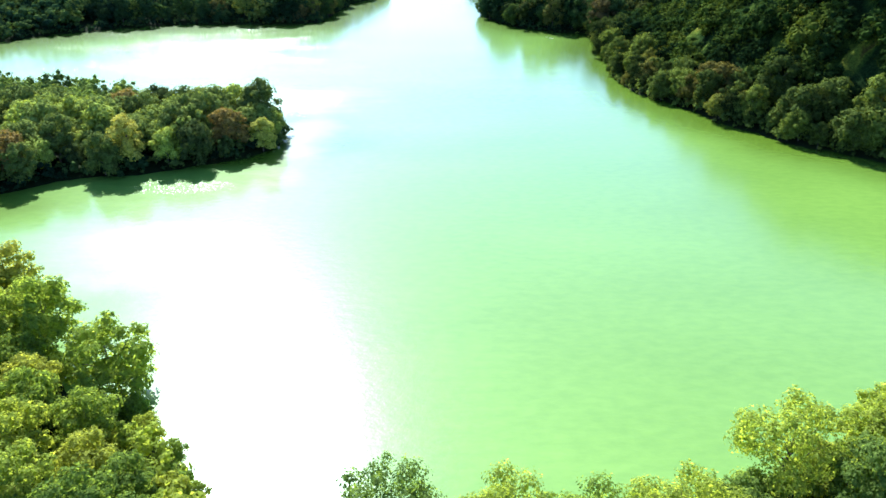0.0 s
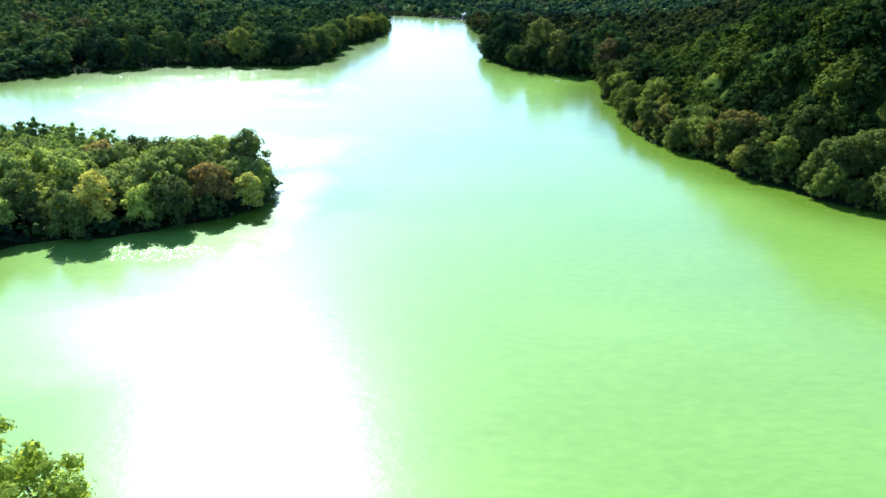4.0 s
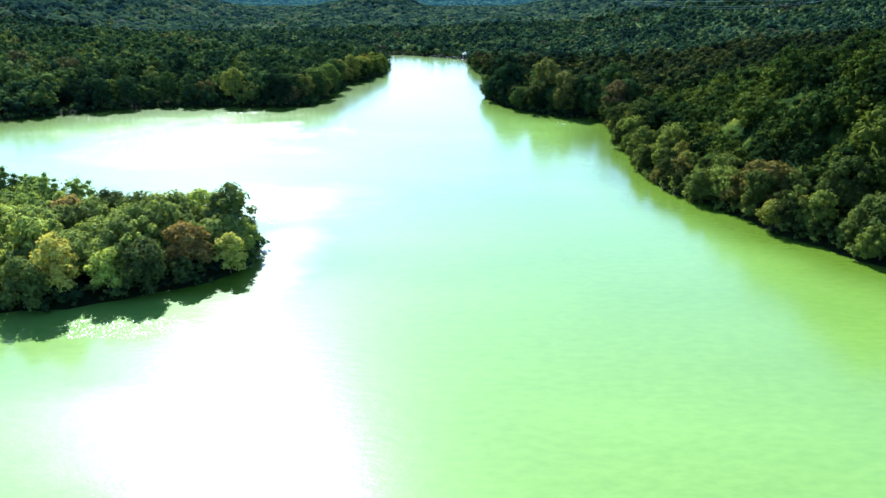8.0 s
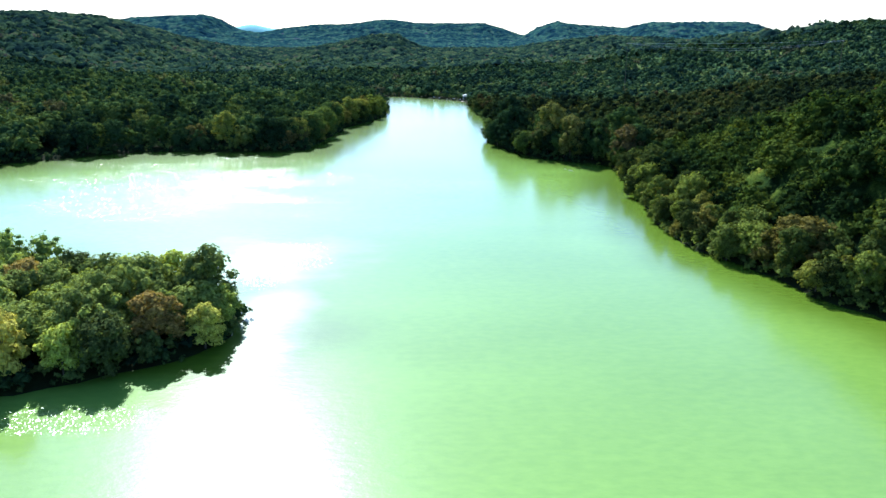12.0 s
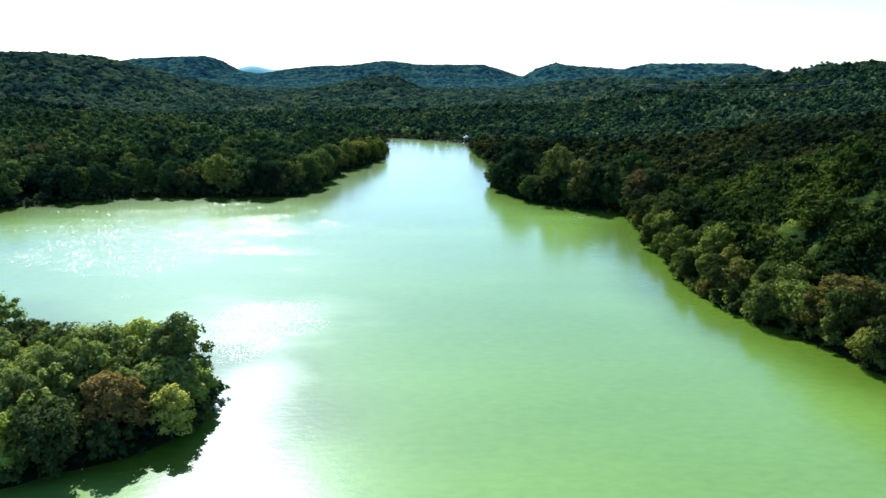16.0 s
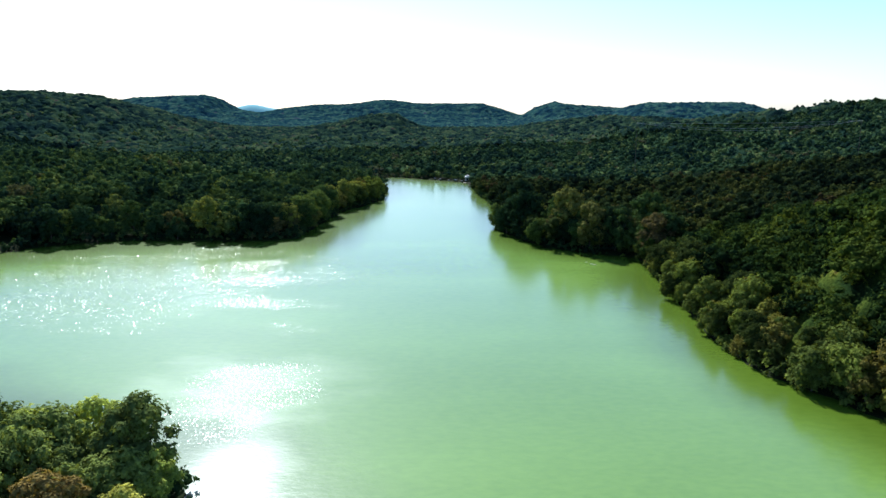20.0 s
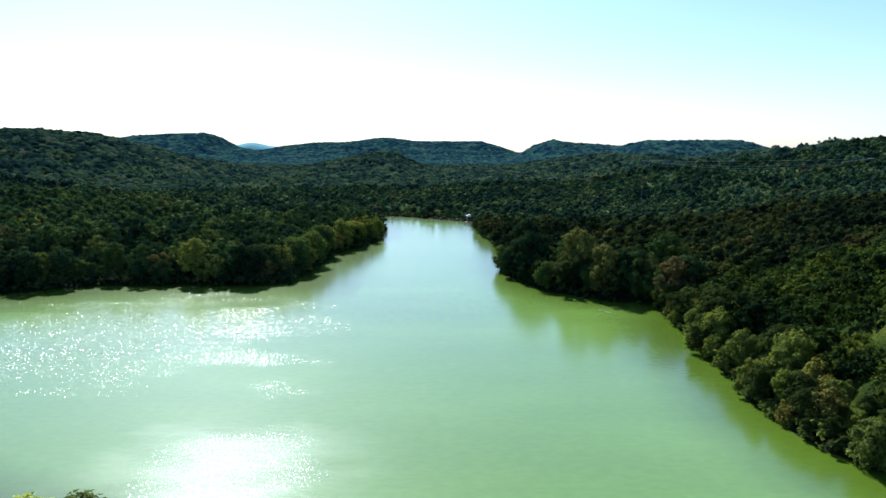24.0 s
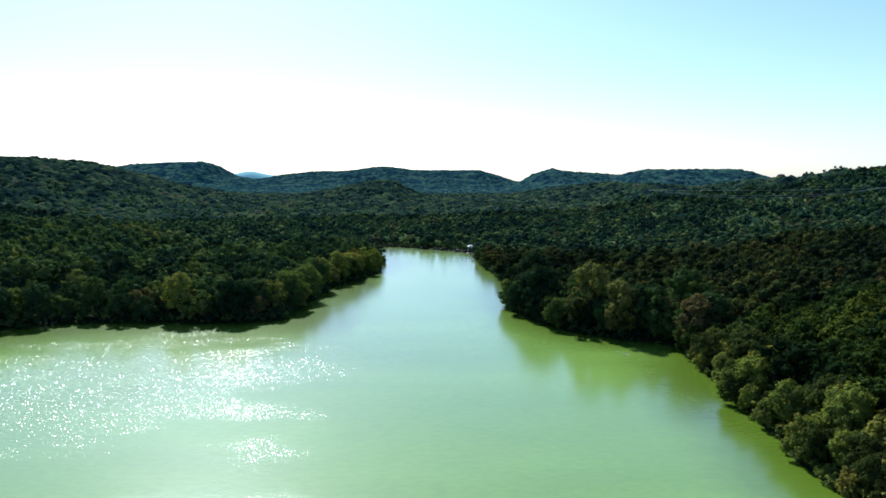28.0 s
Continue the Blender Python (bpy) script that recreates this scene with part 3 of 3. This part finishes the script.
# ---- the woods behind, too many to count ----
KINDS_MID = [crown_shape(RNG, w, 0.8, t, k, 460, 0.44, BALL1, core_size=0.62, three=True) for w, t, k in
             ((5.6, 10.5, 12), (6.8, 11.5, 14), (4.6, 11.3, 11), (7.4, 12.0, 15), (5.2, 9.5, 12), (3.8, 9.0, 10))]
KINDS_FAR = [crown_shape(RNG, w, 1.0, t, k, 120, 0.62, BALL1, core_size=0.76, reach=(0.86, 1.1), three=True) for w, t, k in
             ((5.8, 10.0, 6), (7.4, 10.5, 7), (5.0, 11.0, 6), (6.6, 9.5, 6), (8.2, 11.0, 7))]
KINDS_VALLEY = [crown_shape(RNG, w, 1.5, t, k, 50, 0.75, BALL1, core_size=0.86, reach=(0.85, 1.04), three=True) for w, t, k in
                ((5.6, 10.0, 4), (6.6, 10.5, 4), (5.0, 11.0, 3), (7.4, 11.0, 4))]
KINDS_BUSH = [crown_shape(RNG, w, 0.2, t, k, 460, 0.27, BALL1, core_size=0.6, three=True) for w, t, k in ((2.4, 4.4, 8), (2.0, 3.6, 7), (2.8, 5.2, 9))]
KINDS_SHRUB = [crown_shape(RNG, w, 0.2, t, k, 34, 0.38, BALL1, three=True) for w, t, k in ((1.5, 2.4, 4), (1.9, 3.0, 5), (1.3, 3.2, 4))]


def woods(name, kinds, x, y, label, lo=0.75, hi=1.2, category="woods", sink=0.3, leaf=None):
    z = height(x, y)
    n = len(x)
    pick, turn, size = RNG.integers(len(kinds), size=n), RNG.uniform(0, 6.28, n), RNG.uniform(lo, hi, n)
    tone = np.clip(RNG.uniform(0, 1, n) * 0.8 + 0.1 + 0.16 * wobble(x, y, 31, 5) + 0.1 * wobble(x, y, 11, 6), 0, 0.965)
    size = size * (1 + 0.12 * wobble(x, y, 17, 8))
    V, Q, T, C, base = [], [], [], [], 0
    for k, (v, q, t) in enumerate(kinds):
        w = np.flatnonzero(pick == k)
        if not len(w):
            continue
        c, s = np.cos(turn[w])[:, None], np.sin(turn[w])[:, None]
        g = size[w][:, None]
        tall = RNG.uniform(0.85, 1.2, (len(w), 1))
        pts = np.stack([x[w][:, None] + g * (c * v[:, 0] - s * v[:, 1]), y[w][:, None] + g * (s * v[:, 0] + c * v[:, 1]),
                        z[w][:, None] - sink + g * tall * v[:, 2]], 2)
        off = base + np.arange(len(w))[:, None, None] * len(v)
        V.append(pts.reshape(-1, 3))
        Q.append((q[None] + off).reshape(-1, 4))
        T.append((t[None] + off).reshape(-1, 3))
        C.append(np.repeat(tone[w], len(v)))
        base += len(w) * len(v)
    me = raw_mesh(name, np.concatenate(V), np.concatenate(Q), np.concatenate(T), leaf or LEAF_WOOD, np.concatenate(C), True)
    return tagged(new(name, me), label, category, kind="stuff")


def free(x, y, gap):
    t = np.array(TAKEN)
    ok = np.ones(len(x), bool)
    for i in range(0, len(x), 2000):
        s = slice(i, i + 2000)
        ok[s] = np.hypot(x[s][:, None] - t[:, 0], y[s][:, None] - t[:, 1]).min(1) > gap
    return ok


def clearing(x, y):
    """The open landing at the lake's head."""
    return (x > -6) & (x < 46) & (y > 682) & (inland(x, y) < 9)


def wooded(name, kinds, box, gap, label, where=None, shallow=1.0, **kw):
    x, y = scatter(*box, gap)
    ok = (inland(x, y) > shallow) & free(x, y, 3.6) & ~clearing(x, y)
    if where:
        ok &= where(x, y)
    woods(name, kinds, x[ok], y[ok], label, **kw)
    return int(ok.sum())


def seen(x, y):
    """Land that lies ahead of the flight and within its view."""
    return np.abs(x - 5) < 40 + 0.62 * np.maximum(y - 10, 0)


def near_slope(x, y):
    """The part of the steep hillside that the flight passes nearest."""
    return seen(x, y) & (y < 390) & (inland(x, y) < 130)


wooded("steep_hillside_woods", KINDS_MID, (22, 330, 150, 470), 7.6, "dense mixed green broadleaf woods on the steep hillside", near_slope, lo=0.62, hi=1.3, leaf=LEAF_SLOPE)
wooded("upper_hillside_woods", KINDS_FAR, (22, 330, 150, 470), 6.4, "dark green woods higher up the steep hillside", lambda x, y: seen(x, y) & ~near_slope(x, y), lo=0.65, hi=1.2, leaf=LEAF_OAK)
wooded("low_bank_woods", KINDS_MID, (-300, 0, 430, 640), 7.8, "dense dark green broadleaf woods on the low bank", lambda x, y: seen(x, y) & (inland(x, y) < 50), lo=0.7, hi=1.4)
wooded("low_bank_inner_woods", KINDS_FAR, (-300, 0, 430, 690), 7.4, "dark green woods behind the low bank", lambda x, y: seen(x, y) & (inland(x, y) >= 50) & (y < 660 + 60 * wobble(x, y, 45, 9)), lo=0.65, hi=1.2)
wooded("cove_woods", KINDS_FAR, (-420, -190, 270, 430), 8.0, "dense dark green woods round the cove", seen)
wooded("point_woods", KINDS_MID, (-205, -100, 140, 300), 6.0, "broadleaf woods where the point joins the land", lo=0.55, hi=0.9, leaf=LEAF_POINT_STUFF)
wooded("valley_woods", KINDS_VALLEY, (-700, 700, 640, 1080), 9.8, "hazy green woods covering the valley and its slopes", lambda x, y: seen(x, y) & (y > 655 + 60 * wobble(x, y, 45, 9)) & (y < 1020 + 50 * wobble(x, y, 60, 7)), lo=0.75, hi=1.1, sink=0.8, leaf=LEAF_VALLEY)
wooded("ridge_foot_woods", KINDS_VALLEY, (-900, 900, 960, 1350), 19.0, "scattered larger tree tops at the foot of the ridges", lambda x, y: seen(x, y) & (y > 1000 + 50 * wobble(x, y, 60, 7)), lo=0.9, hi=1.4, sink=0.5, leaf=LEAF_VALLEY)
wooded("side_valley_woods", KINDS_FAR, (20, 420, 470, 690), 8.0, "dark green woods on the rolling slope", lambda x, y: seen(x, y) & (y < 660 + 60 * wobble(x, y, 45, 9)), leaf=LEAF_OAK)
wooded("far_bank_slope_woods", KINDS_FAR, (-420, -290, 430, 690), 8.4, "dark green woods on the far slope", lambda x, y: seen(x, y) & (y < 660 + 60 * wobble(x, y, 45, 9)))


def canopy(name, box, gap, res, top, label, where, shallow=14, leaf=None):
    """A closed roof of rounded crowns over woods, too dense to see between the trees."""
    x0, x1, y0, y1 = box
    nx, ny = int((x1 - x0) / gap) + 3, int((y1 - y0) / gap) + 3
    ci, cj = np.meshgrid(np.arange(nx), np.arange(ny))
    cx = x0 + (ci - 0.5 + RNG.uniform(0.05, 0.95, ci.shape)) * gap
    cy = y0 + (cj - 0.5 + RNG.uniform(0.05, 0.95, ci.shape)) * gap
    cz = top * RNG.uniform(0.66, 1.08, cx.shape)
    wide, lean, ct = gap * RNG.uniform(0.5, 1.2, cx.shape), RNG.uniform(0, 6.28, cx.shape), np.clip(RNG.uniform(0, 1, cx.shape) * 0.85 + 0.06 + 0.16 * wobble(cx, cy, 31, 5), 0, 1)
    gx, gy = np.meshgrid(np.arange(x0, x1, res), np.arange(y0, y1, res))
    gx, gy = gx + RNG.uniform(-0.3, 0.3, gx.shape) * res, gy + RNG.uniform(-0.3, 0.3, gx.shape) * res
    gi, gj = ((gx - x0) / gap + 0.5).astype(int), ((gy - y0) / gap + 0.5).astype(int)
    ground, d = height(gx, gy), inland(gx, gy)
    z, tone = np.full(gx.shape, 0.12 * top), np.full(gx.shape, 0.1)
    for a in (-1, 0, 1):
        for b in (-1, 0, 1):
            i, j = np.clip(gi + a, 0, nx - 1), np.clip(gj + b, 0, ny - 1)
            r = np.hypot(gx - cx[j, i], gy - cy[j, i]) / wide[j, i]
            th = np.arctan2(gy - cy[j, i], gx - cx[j, i]) + lean[j, i]
            r = r * (1 + 0.22 * np.sin(2 * th) + 0.16 * np.sin(5 * th + 2 * lean[j, i]))
            dome = cz[j, i] - 0.85 * top * r ** 1.8
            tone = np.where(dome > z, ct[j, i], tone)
            z = np.maximum(z, dome)
    z, tone = z + RNG.normal(0, 0.6, z.shape) * min(1.3, res / 2.4), np.clip(tone + RNG.normal(0, 0.13, z.shape), 0, 1)
    z = ground - 1 + (z + 1) * np.clip((d - shallow + 4) / 8, 0, 1)
    ok = (d > shallow - 4) & where(gx, gy)
    w = gx.shape[1]
    q = np.arange(gx.size).reshape(gx.shape)[:-1, :-1]
    q = q[ok[:-1, :-1] & ok[1:, :-1] & ok[:-1, 1:] & ok[1:, 1:]]
    quads = np.stack([q, q + 1, q + 1 + w, q + w], 1)
    used, back = np.unique(quads, return_inverse=True)
    v = np.stack([gx.ravel(), gy.ravel(), z.ravel()], 1)[used]
    tagged(new(name, raw_mesh(name, v, back.reshape(-1, 4), [], leaf or LEAF_WOOD, tone.ravel()[used], True)), label, "woods", kind="stuff")


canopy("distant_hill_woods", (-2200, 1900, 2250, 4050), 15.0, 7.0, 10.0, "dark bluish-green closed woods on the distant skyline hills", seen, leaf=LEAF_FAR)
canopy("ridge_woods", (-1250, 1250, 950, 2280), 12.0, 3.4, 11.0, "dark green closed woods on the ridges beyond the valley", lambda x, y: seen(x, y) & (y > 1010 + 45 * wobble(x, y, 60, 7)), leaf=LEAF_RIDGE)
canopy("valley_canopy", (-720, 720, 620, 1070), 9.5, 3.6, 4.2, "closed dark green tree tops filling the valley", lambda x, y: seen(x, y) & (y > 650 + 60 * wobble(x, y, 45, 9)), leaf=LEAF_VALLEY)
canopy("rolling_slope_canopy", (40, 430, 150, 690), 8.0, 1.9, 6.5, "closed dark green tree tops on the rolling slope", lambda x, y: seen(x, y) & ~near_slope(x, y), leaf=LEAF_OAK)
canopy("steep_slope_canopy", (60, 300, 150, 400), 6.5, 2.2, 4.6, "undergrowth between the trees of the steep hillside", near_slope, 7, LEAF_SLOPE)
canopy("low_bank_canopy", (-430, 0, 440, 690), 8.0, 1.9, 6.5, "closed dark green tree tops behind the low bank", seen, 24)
wooded("near_bank_woods", KINDS_FAR, (-110, 120, -25, 120), 6.4, "yellow-green woods behind the near bank", lambda x, y: (y < 38) | (x < -80) | (x > 74), lo=0.55, hi=0.85)


def shore_shrubs():
    x, y = scatter(-240, 150, 146, 780, 2.4, 0.45)
    d = inland(x, y)
    open_bank = clearing(x, y)
    ok = (d > -0.7) & np.where(open_bank, (d > 3) & (d < 20), d < 4.5) & seen(x, y)
    steep = (x > 60) & (y < 400)
    for name, pick, label, leaf in (("shoreline_shrubs", ok & ~steep, "low leafy shrubs overhanging the waterline", None),
                                    ("steep_shore_shrubs", ok & steep, "pale yellow-green shrubs along the foot of the steep shore", LEAF_SHRUB)):
        woods(name, KINDS_SHRUB, x[pick], y[pick], label, 0.6, 1.7, "shrubs", 0.1, leaf)


shore_shrubs()


def near_bushes():
    x, y = scatter(-84, 76, 34, 114, 3.4)
    d = inland(x, y)
    ok = (d > 0.2) & (d < 15) & ~((x > -21) & (x < -4) & (y > 46)) & free(x, y, 1.5)
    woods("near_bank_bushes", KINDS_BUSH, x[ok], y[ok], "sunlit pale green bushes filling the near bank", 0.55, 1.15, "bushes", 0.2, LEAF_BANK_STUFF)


near_bushes()

# ---- small things on and round the water ----
def log_shape(rng, length, thick):
    bm = bmesh.new()
    rings = []
    for k in range(7):
        f = k / 6
        r = thick * (1 - 0.45 * f) * rng.uniform(0.9, 1.1)
        c = Vector((length * (f - 0.5), 0.12 * math.sin(3 * f) * length * 0.3, 0.03 * math.sin(5 * f)))
        rings.append([bm.verts.new(c + Vector((0, r * math.cos(a), r * math.sin(a)))) for a in (2 * math.pi * i / 9 for i in range(9))])
    for lo, hi in zip(rings, rings[1:]):
        for i in range(9):
            bm.faces.new((lo[i], lo[(i + 1) % 9], hi[(i + 1) % 9], hi[i]))
    bm.faces.new(rings[0][::-1])
    bm.faces.new(rings[-1])
    return bm


def floating_log(x, y, length, thick, turn, label):
    log = new("floating_log")
    log.matrix_basis = pose(x, y, 0.04, 0, 3, turn)
    part("trunk", log_shape(RNG, length, thick), DRIFT, log)
    stub = log_shape(RNG, length * 0.2, thick * 0.4)
    bmesh.ops.transform(stub, matrix=pose(length * 0.2, 0, thick, 0, -60, 20), verts=stub.verts)
    part("branch_stub", stub, DRIFT, log)
    return tagged(log, label, "log", "logs adrift")


floating_log(62.6, 381.2, 2.8, 0.17, -42, "bleached pale log floating on the green water")
floating_log(60.6, 385.0, 1.1, 0.12, -30, "short bleached log adrift by a longer one")


def limb_bm(points, r0, r1, sides=6):
    bm = bmesh.new()
    pts = [Vector(p) for p in points]
    rings = []
    for k, p in enumerate(pts):
        axis = (pts[min(k + 1, len(pts) - 1)] - pts[max(k - 1, 0)]).normalized()
        side = axis.orthogonal().normalized()
        up = axis.cross(side)
        r = r0 + (r1 - r0) * k / (len(pts) - 1)
        rings.append([bm.verts.new(p + (side * math.cos(a) + up * math.sin(a)) * r) for a in (2 * math.pi * i / sides for i in range(sides))])
    for lo, hi in zip(rings, rings[1:]):
        for i in range(sides):
            bm.faces.new((lo[i], lo[(i + 1) % sides], hi[(i + 1) % sides], hi[i]))
    bm.faces.new(rings[0][::-1])
    bm.faces.new(rings[-1])
    return bm


def fallen_branch(x, y, turn):
    b = new("fallen_branch")
    b.matrix_basis = pose(x, y, 0.0, 0, 0, turn)
    part("stem", limb_bm(((0.6, 0, 0.5), (-0.6, -0.2, 0.55), (-1.6, -0.1, 0.3), (-2.6, -0.5, 0.35), (-3.4, -0.4, 0.05)), 0.12, 0.05), DRIFT, b)
    part("twig", limb_bm(((-1.6, -0.1, 0.3), (-2.2, 0.5, 0.6), (-2.7, 0.9, 0.7)), 0.05, 0.015), DRIFT, b)
    part("twig", limb_bm(((-2.6, -0.5, 0.35), (-3.1, -1.0, 0.5), (-3.5, -1.3, 0.4)), 0.04, 0.012), DRIFT, b)
    tagged(b, "bare grey dead branch reaching over the water", "branch", "dead branches over the water")


fallen_branch(76.8, 286.6, 0)
fallen_branch(38.2, 512.0, 12)
fallen_branch(37.6, 506.0, -8)


def box_bm(x0, x1, y0, y1, z0, z1, bevel=0.0):
    bm = bmesh.new()
    bmesh.ops.create_cube(bm, size=1.0)
    bmesh.ops.transform(bm, matrix=Matrix.LocRotScale(((x0 + x1) / 2, (y0 + y1) / 2, (z0 + z1) / 2), None, (x1 - x0, y1 - y0, z1 - z0)), verts=bm.verts)
    if bevel:
        bmesh.ops.bevel(bm, geom=bm.edges[:], offset=bevel, segments=1, affect="EDGES")
    return bm


def ground_at(x, y):
    return float(height(np.array([float(x)]), np.array([float(y)]))[0])


def boathouse(x, y, turn):
    h = new("boathouse")
    h.matrix_basis = pose(x, y, ground_at(x, y) - 0.1, 0, 0, turn)
    part("plinth", box_bm(-2.3, 2.3, -2.0, 2.6, -0.6, 0.25, 0.03), PLANK, h)
    # walls stand on the plinth, the front one in two panels beside the doorway
    for w in ((-2.1, -0.7, -1.8, -1.66), (0.7, 2.1, -1.8, -1.66), (-2.1, 2.1, 2.26, 2.4), (-2.1, -1.96, -1.66, 2.26), (1.96, 2.1, -1.66, 2.26)):
        part("wall", box_bm(*w, 0.25, 3.0, 0.01), WHITE, h)
    part("lintel", box_bm(-0.7, 0.7, -1.8, -1.66, 2.35, 3.0, 0.01), WHITE, h)
    door = part("door", box_bm(-0.68, 0.68, -1.72, -1.67, 0.27, 2.33, 0.01), GLASSY, h, "dark doorway leaf")
    part("handle", box_bm(0.45, 0.52, -1.80, -1.72, 1.2, 1.32, 0.01), STEEL, door)
    for sgn in (-1, 1):
        bm = bmesh.new()
        a, b = (sgn * 2.55, 2.86), (0.0, 4.35)
        ring = [bm.verts.new((px, py, pz + dz)) for py in (-2.3, 2.8) for (px, pz), dz in ((a, 0), (b, 0), (b, 0.12), (a, 0.12))]
        for q in ((0, 1, 2, 3), (7, 6, 5, 4), (0, 4, 5, 1), (1, 5, 6, 2), (2, 6, 7, 3), (3, 7, 4, 0)):
            bm.faces.new([ring[i] for i in q])
        bmesh.ops.recalc_face_normals(bm, faces=bm.faces)
        part("roof_slope", bm, ROOFING, h, "pale sheet-metal roof slope")
    for py in (-1.73, 2.33):
        bm = bmesh.new()
        v = [bm.verts.new((px, py + dy, pz)) for dy in (-0.07, 0.07) for px, pz in ((-2.1, 3.0), (2.1, 3.0), (0, 4.22))]
        for q in ((0, 1, 2), (5, 4, 3), (0, 3, 4, 1), (1, 4, 5, 2), (2, 5, 3, 0)):
            bm.faces.new([v[i] for i in q])
        bmesh.ops.recalc_face_normals(bm, faces=bm.faces)
        part("gable", bm, WHITE, h)
    tagged(h, "small white boathouse with a pale roof at the lake's head", "boathouse")


boathouse(29.6, 720.5, -4)


def jetty(x, y, turn):
    j = new("jetty")
    j.matrix_basis = pose(x, y, 0, 0, 0, turn)
    for sx in (-0.8, 0.8):
        for sy in (-3.0, -0.2, 2.6):
            bm = bmesh.new()
            bmesh.ops.create_cone(bm, segments=8, radius1=0.11, radius2=0.10, depth=2.6, cap_ends=True)
            bmesh.ops.translate(bm, verts=bm.verts, vec=(sx, sy, -0.7))
            part("post", bm, PLANK, j)
    for sx in (-0.8, 0.8):
        part("beam", box_bm(sx - 0.06, sx + 0.06, -3.2, 3.2, 0.38, 0.52, 0.01), PLANK, j)
    for k in range(26):
        part("plank", box_bm(-1.0, 1.0, -3.2 + 0.246 * k, -2.97 + 0.246 * k, 0.52, 0.57), PLANK, j)
    tagged(j, "short weathered plank jetty below the boathouse", "jetty")


jetty(27.0, 712.0, -20)


def rowing_boat():
    boat = new("rowing_boat")
    L, W, H = 2.1, 0.72, 0.46
    secs = []
    bm = bmesh.new()
    for k in range(9):
        f = k / 8
        w = W * math.sin(math.pi * (0.16 + 0.84 * f) ** 0.9) ** 0.7 if k < 8 else 0.02
        yy = L * (2 * f - 1)
        rise = 0.16 * abs(2 * f - 1) ** 2
        prof = ((-w, H + rise), (-w * 0.86, 0.16), (0, rise * 0.4), (w * 0.86, 0.16), (w, H + rise), (w * 0.92, H + rise), (w * 0.78, 0.22), (0, 0.07 + rise * 0.4), (-w * 0.78, 0.22), (-w * 0.92, H + rise))
        secs.append([bm.verts.new((px, yy, pz)) for px, pz in prof])
    for lo, hi in zip(secs, secs[1:]):
        for i in range(10):
            bm.faces.new((lo[i], lo[(i + 1) % 10], hi[(i + 1) % 10], hi[i]))
    bm.faces.new(secs[0][::-1])
    bm.faces.new(secs[-1])
    bmesh.ops.recalc_face_normals(bm, faces=bm.faces)
    part("hull", bm, WHITE, boat)
    for yy in (-1.1, 0.2, 1.2):
        w = 0.50 if yy < 1 else 0.36
        part("thwart", box_bm(-w, w, yy - 0.13, yy + 0.13, 0.34, 0.38, 0.008), PLANK, boat, "weathered plank seat")
    part("transom", box_bm(-0.36, 0.36, -2.13, -2.07, 0.12, 0.6, 0.01), PLANK, boat)
    return tagged(boat, "small white rowing boat lying at the far shore", "boat", "boats at the lake's head")


BOAT = rowing_boat()
for k, (x, y, turn) in enumerate(((2.2, 743.2, 15), (6.8, 738.8, -20), (13.8, 732.0, 8), (19.8, 725.8, 30), (25.0, 720.2, -10))):
    m = pose(x, y, 0.0 if ground_at(x, y) < 0 else ground_at(x, y) - 0.02, 0, 0, turn)
    if k == 0:
        BOAT.matrix_basis = m
    else:
        copy_thing(BOAT, m)


def mast(x, y, tall):
    m = new("mast")
    m.matrix_basis = pose(x, y, ground_at(x, y))
    part("pole", limb_bm(((0, 0, -0.5), (0, 0, tall * 0.5), (0, 0, tall)), 0.9, 0.5, 8), STEEL, m)
    part("crossarm", box_bm(-2.6, 2.6, -0.3, 0.3, tall - 4.2, tall - 3.6, 0.02), STEEL, m)
    tagged(m, "slender grey mast rising above the wooded ridge", "mast", "masts on the ridge")


mast(-552, 3700, 34)
mast(-500, 3700, 30)


def power_line():
    """Wires slung along the side of the hill between two wooden poles."""
    ends = ((165, 702), (345, 698))
    tops = []
    for x, y in ends:
        p = new("power_pole")
        z = ground_at(x, y)
        top = 49.0 if x < 200 else 51.0
        p.matrix_basis = pose(x, y, z, 0, 0, 0)
        part("pole", limb_bm(((0, 0, -1), (0, 0, (top - z) / 2), (0, 0, top - z + 0.8)), 0.2, 0.13, 8), BARK, p)
        part("crossarm", box_bm(-0.1, 0.1, -2.0, 2.0, top - z - 0.1, top - z + 0.1, 0.01), BARK, p)
        for o in (-1.8, 0, 1.8):
            part("insulator", limb_bm(((0, o, top - z + 0.1), (0, o, top - z + 0.4)), 0.07, 0.05), WHITE, p)
        tagged(p, "tall wooden power pole among the hillside trees", "pole", "power poles")
        tops.append((x, y, top + 0.4))
    (x0, y0, z0), (x1, y1, z1) = tops
    for o, drop in ((-1.8, 0.0), (0.0, 4.2), (1.8, 6.0)):
        pts = []
        for k in range(25):
            f = k / 24
            pts.append((x0 + (x1 - x0) * f, y0 + o + (y1 - y0) * f, z0 + (z1 - z0) * f - (1.2 + drop) * 4 * f * (1 - f)))
        w = new("power_wire")
        part("wire", limb_bm(pts, 0.045, 0.045, 5), WHITE, w)
        tagged(w, "thin pale power wire slung across the hillside", "wire", "power wires")


power_line()
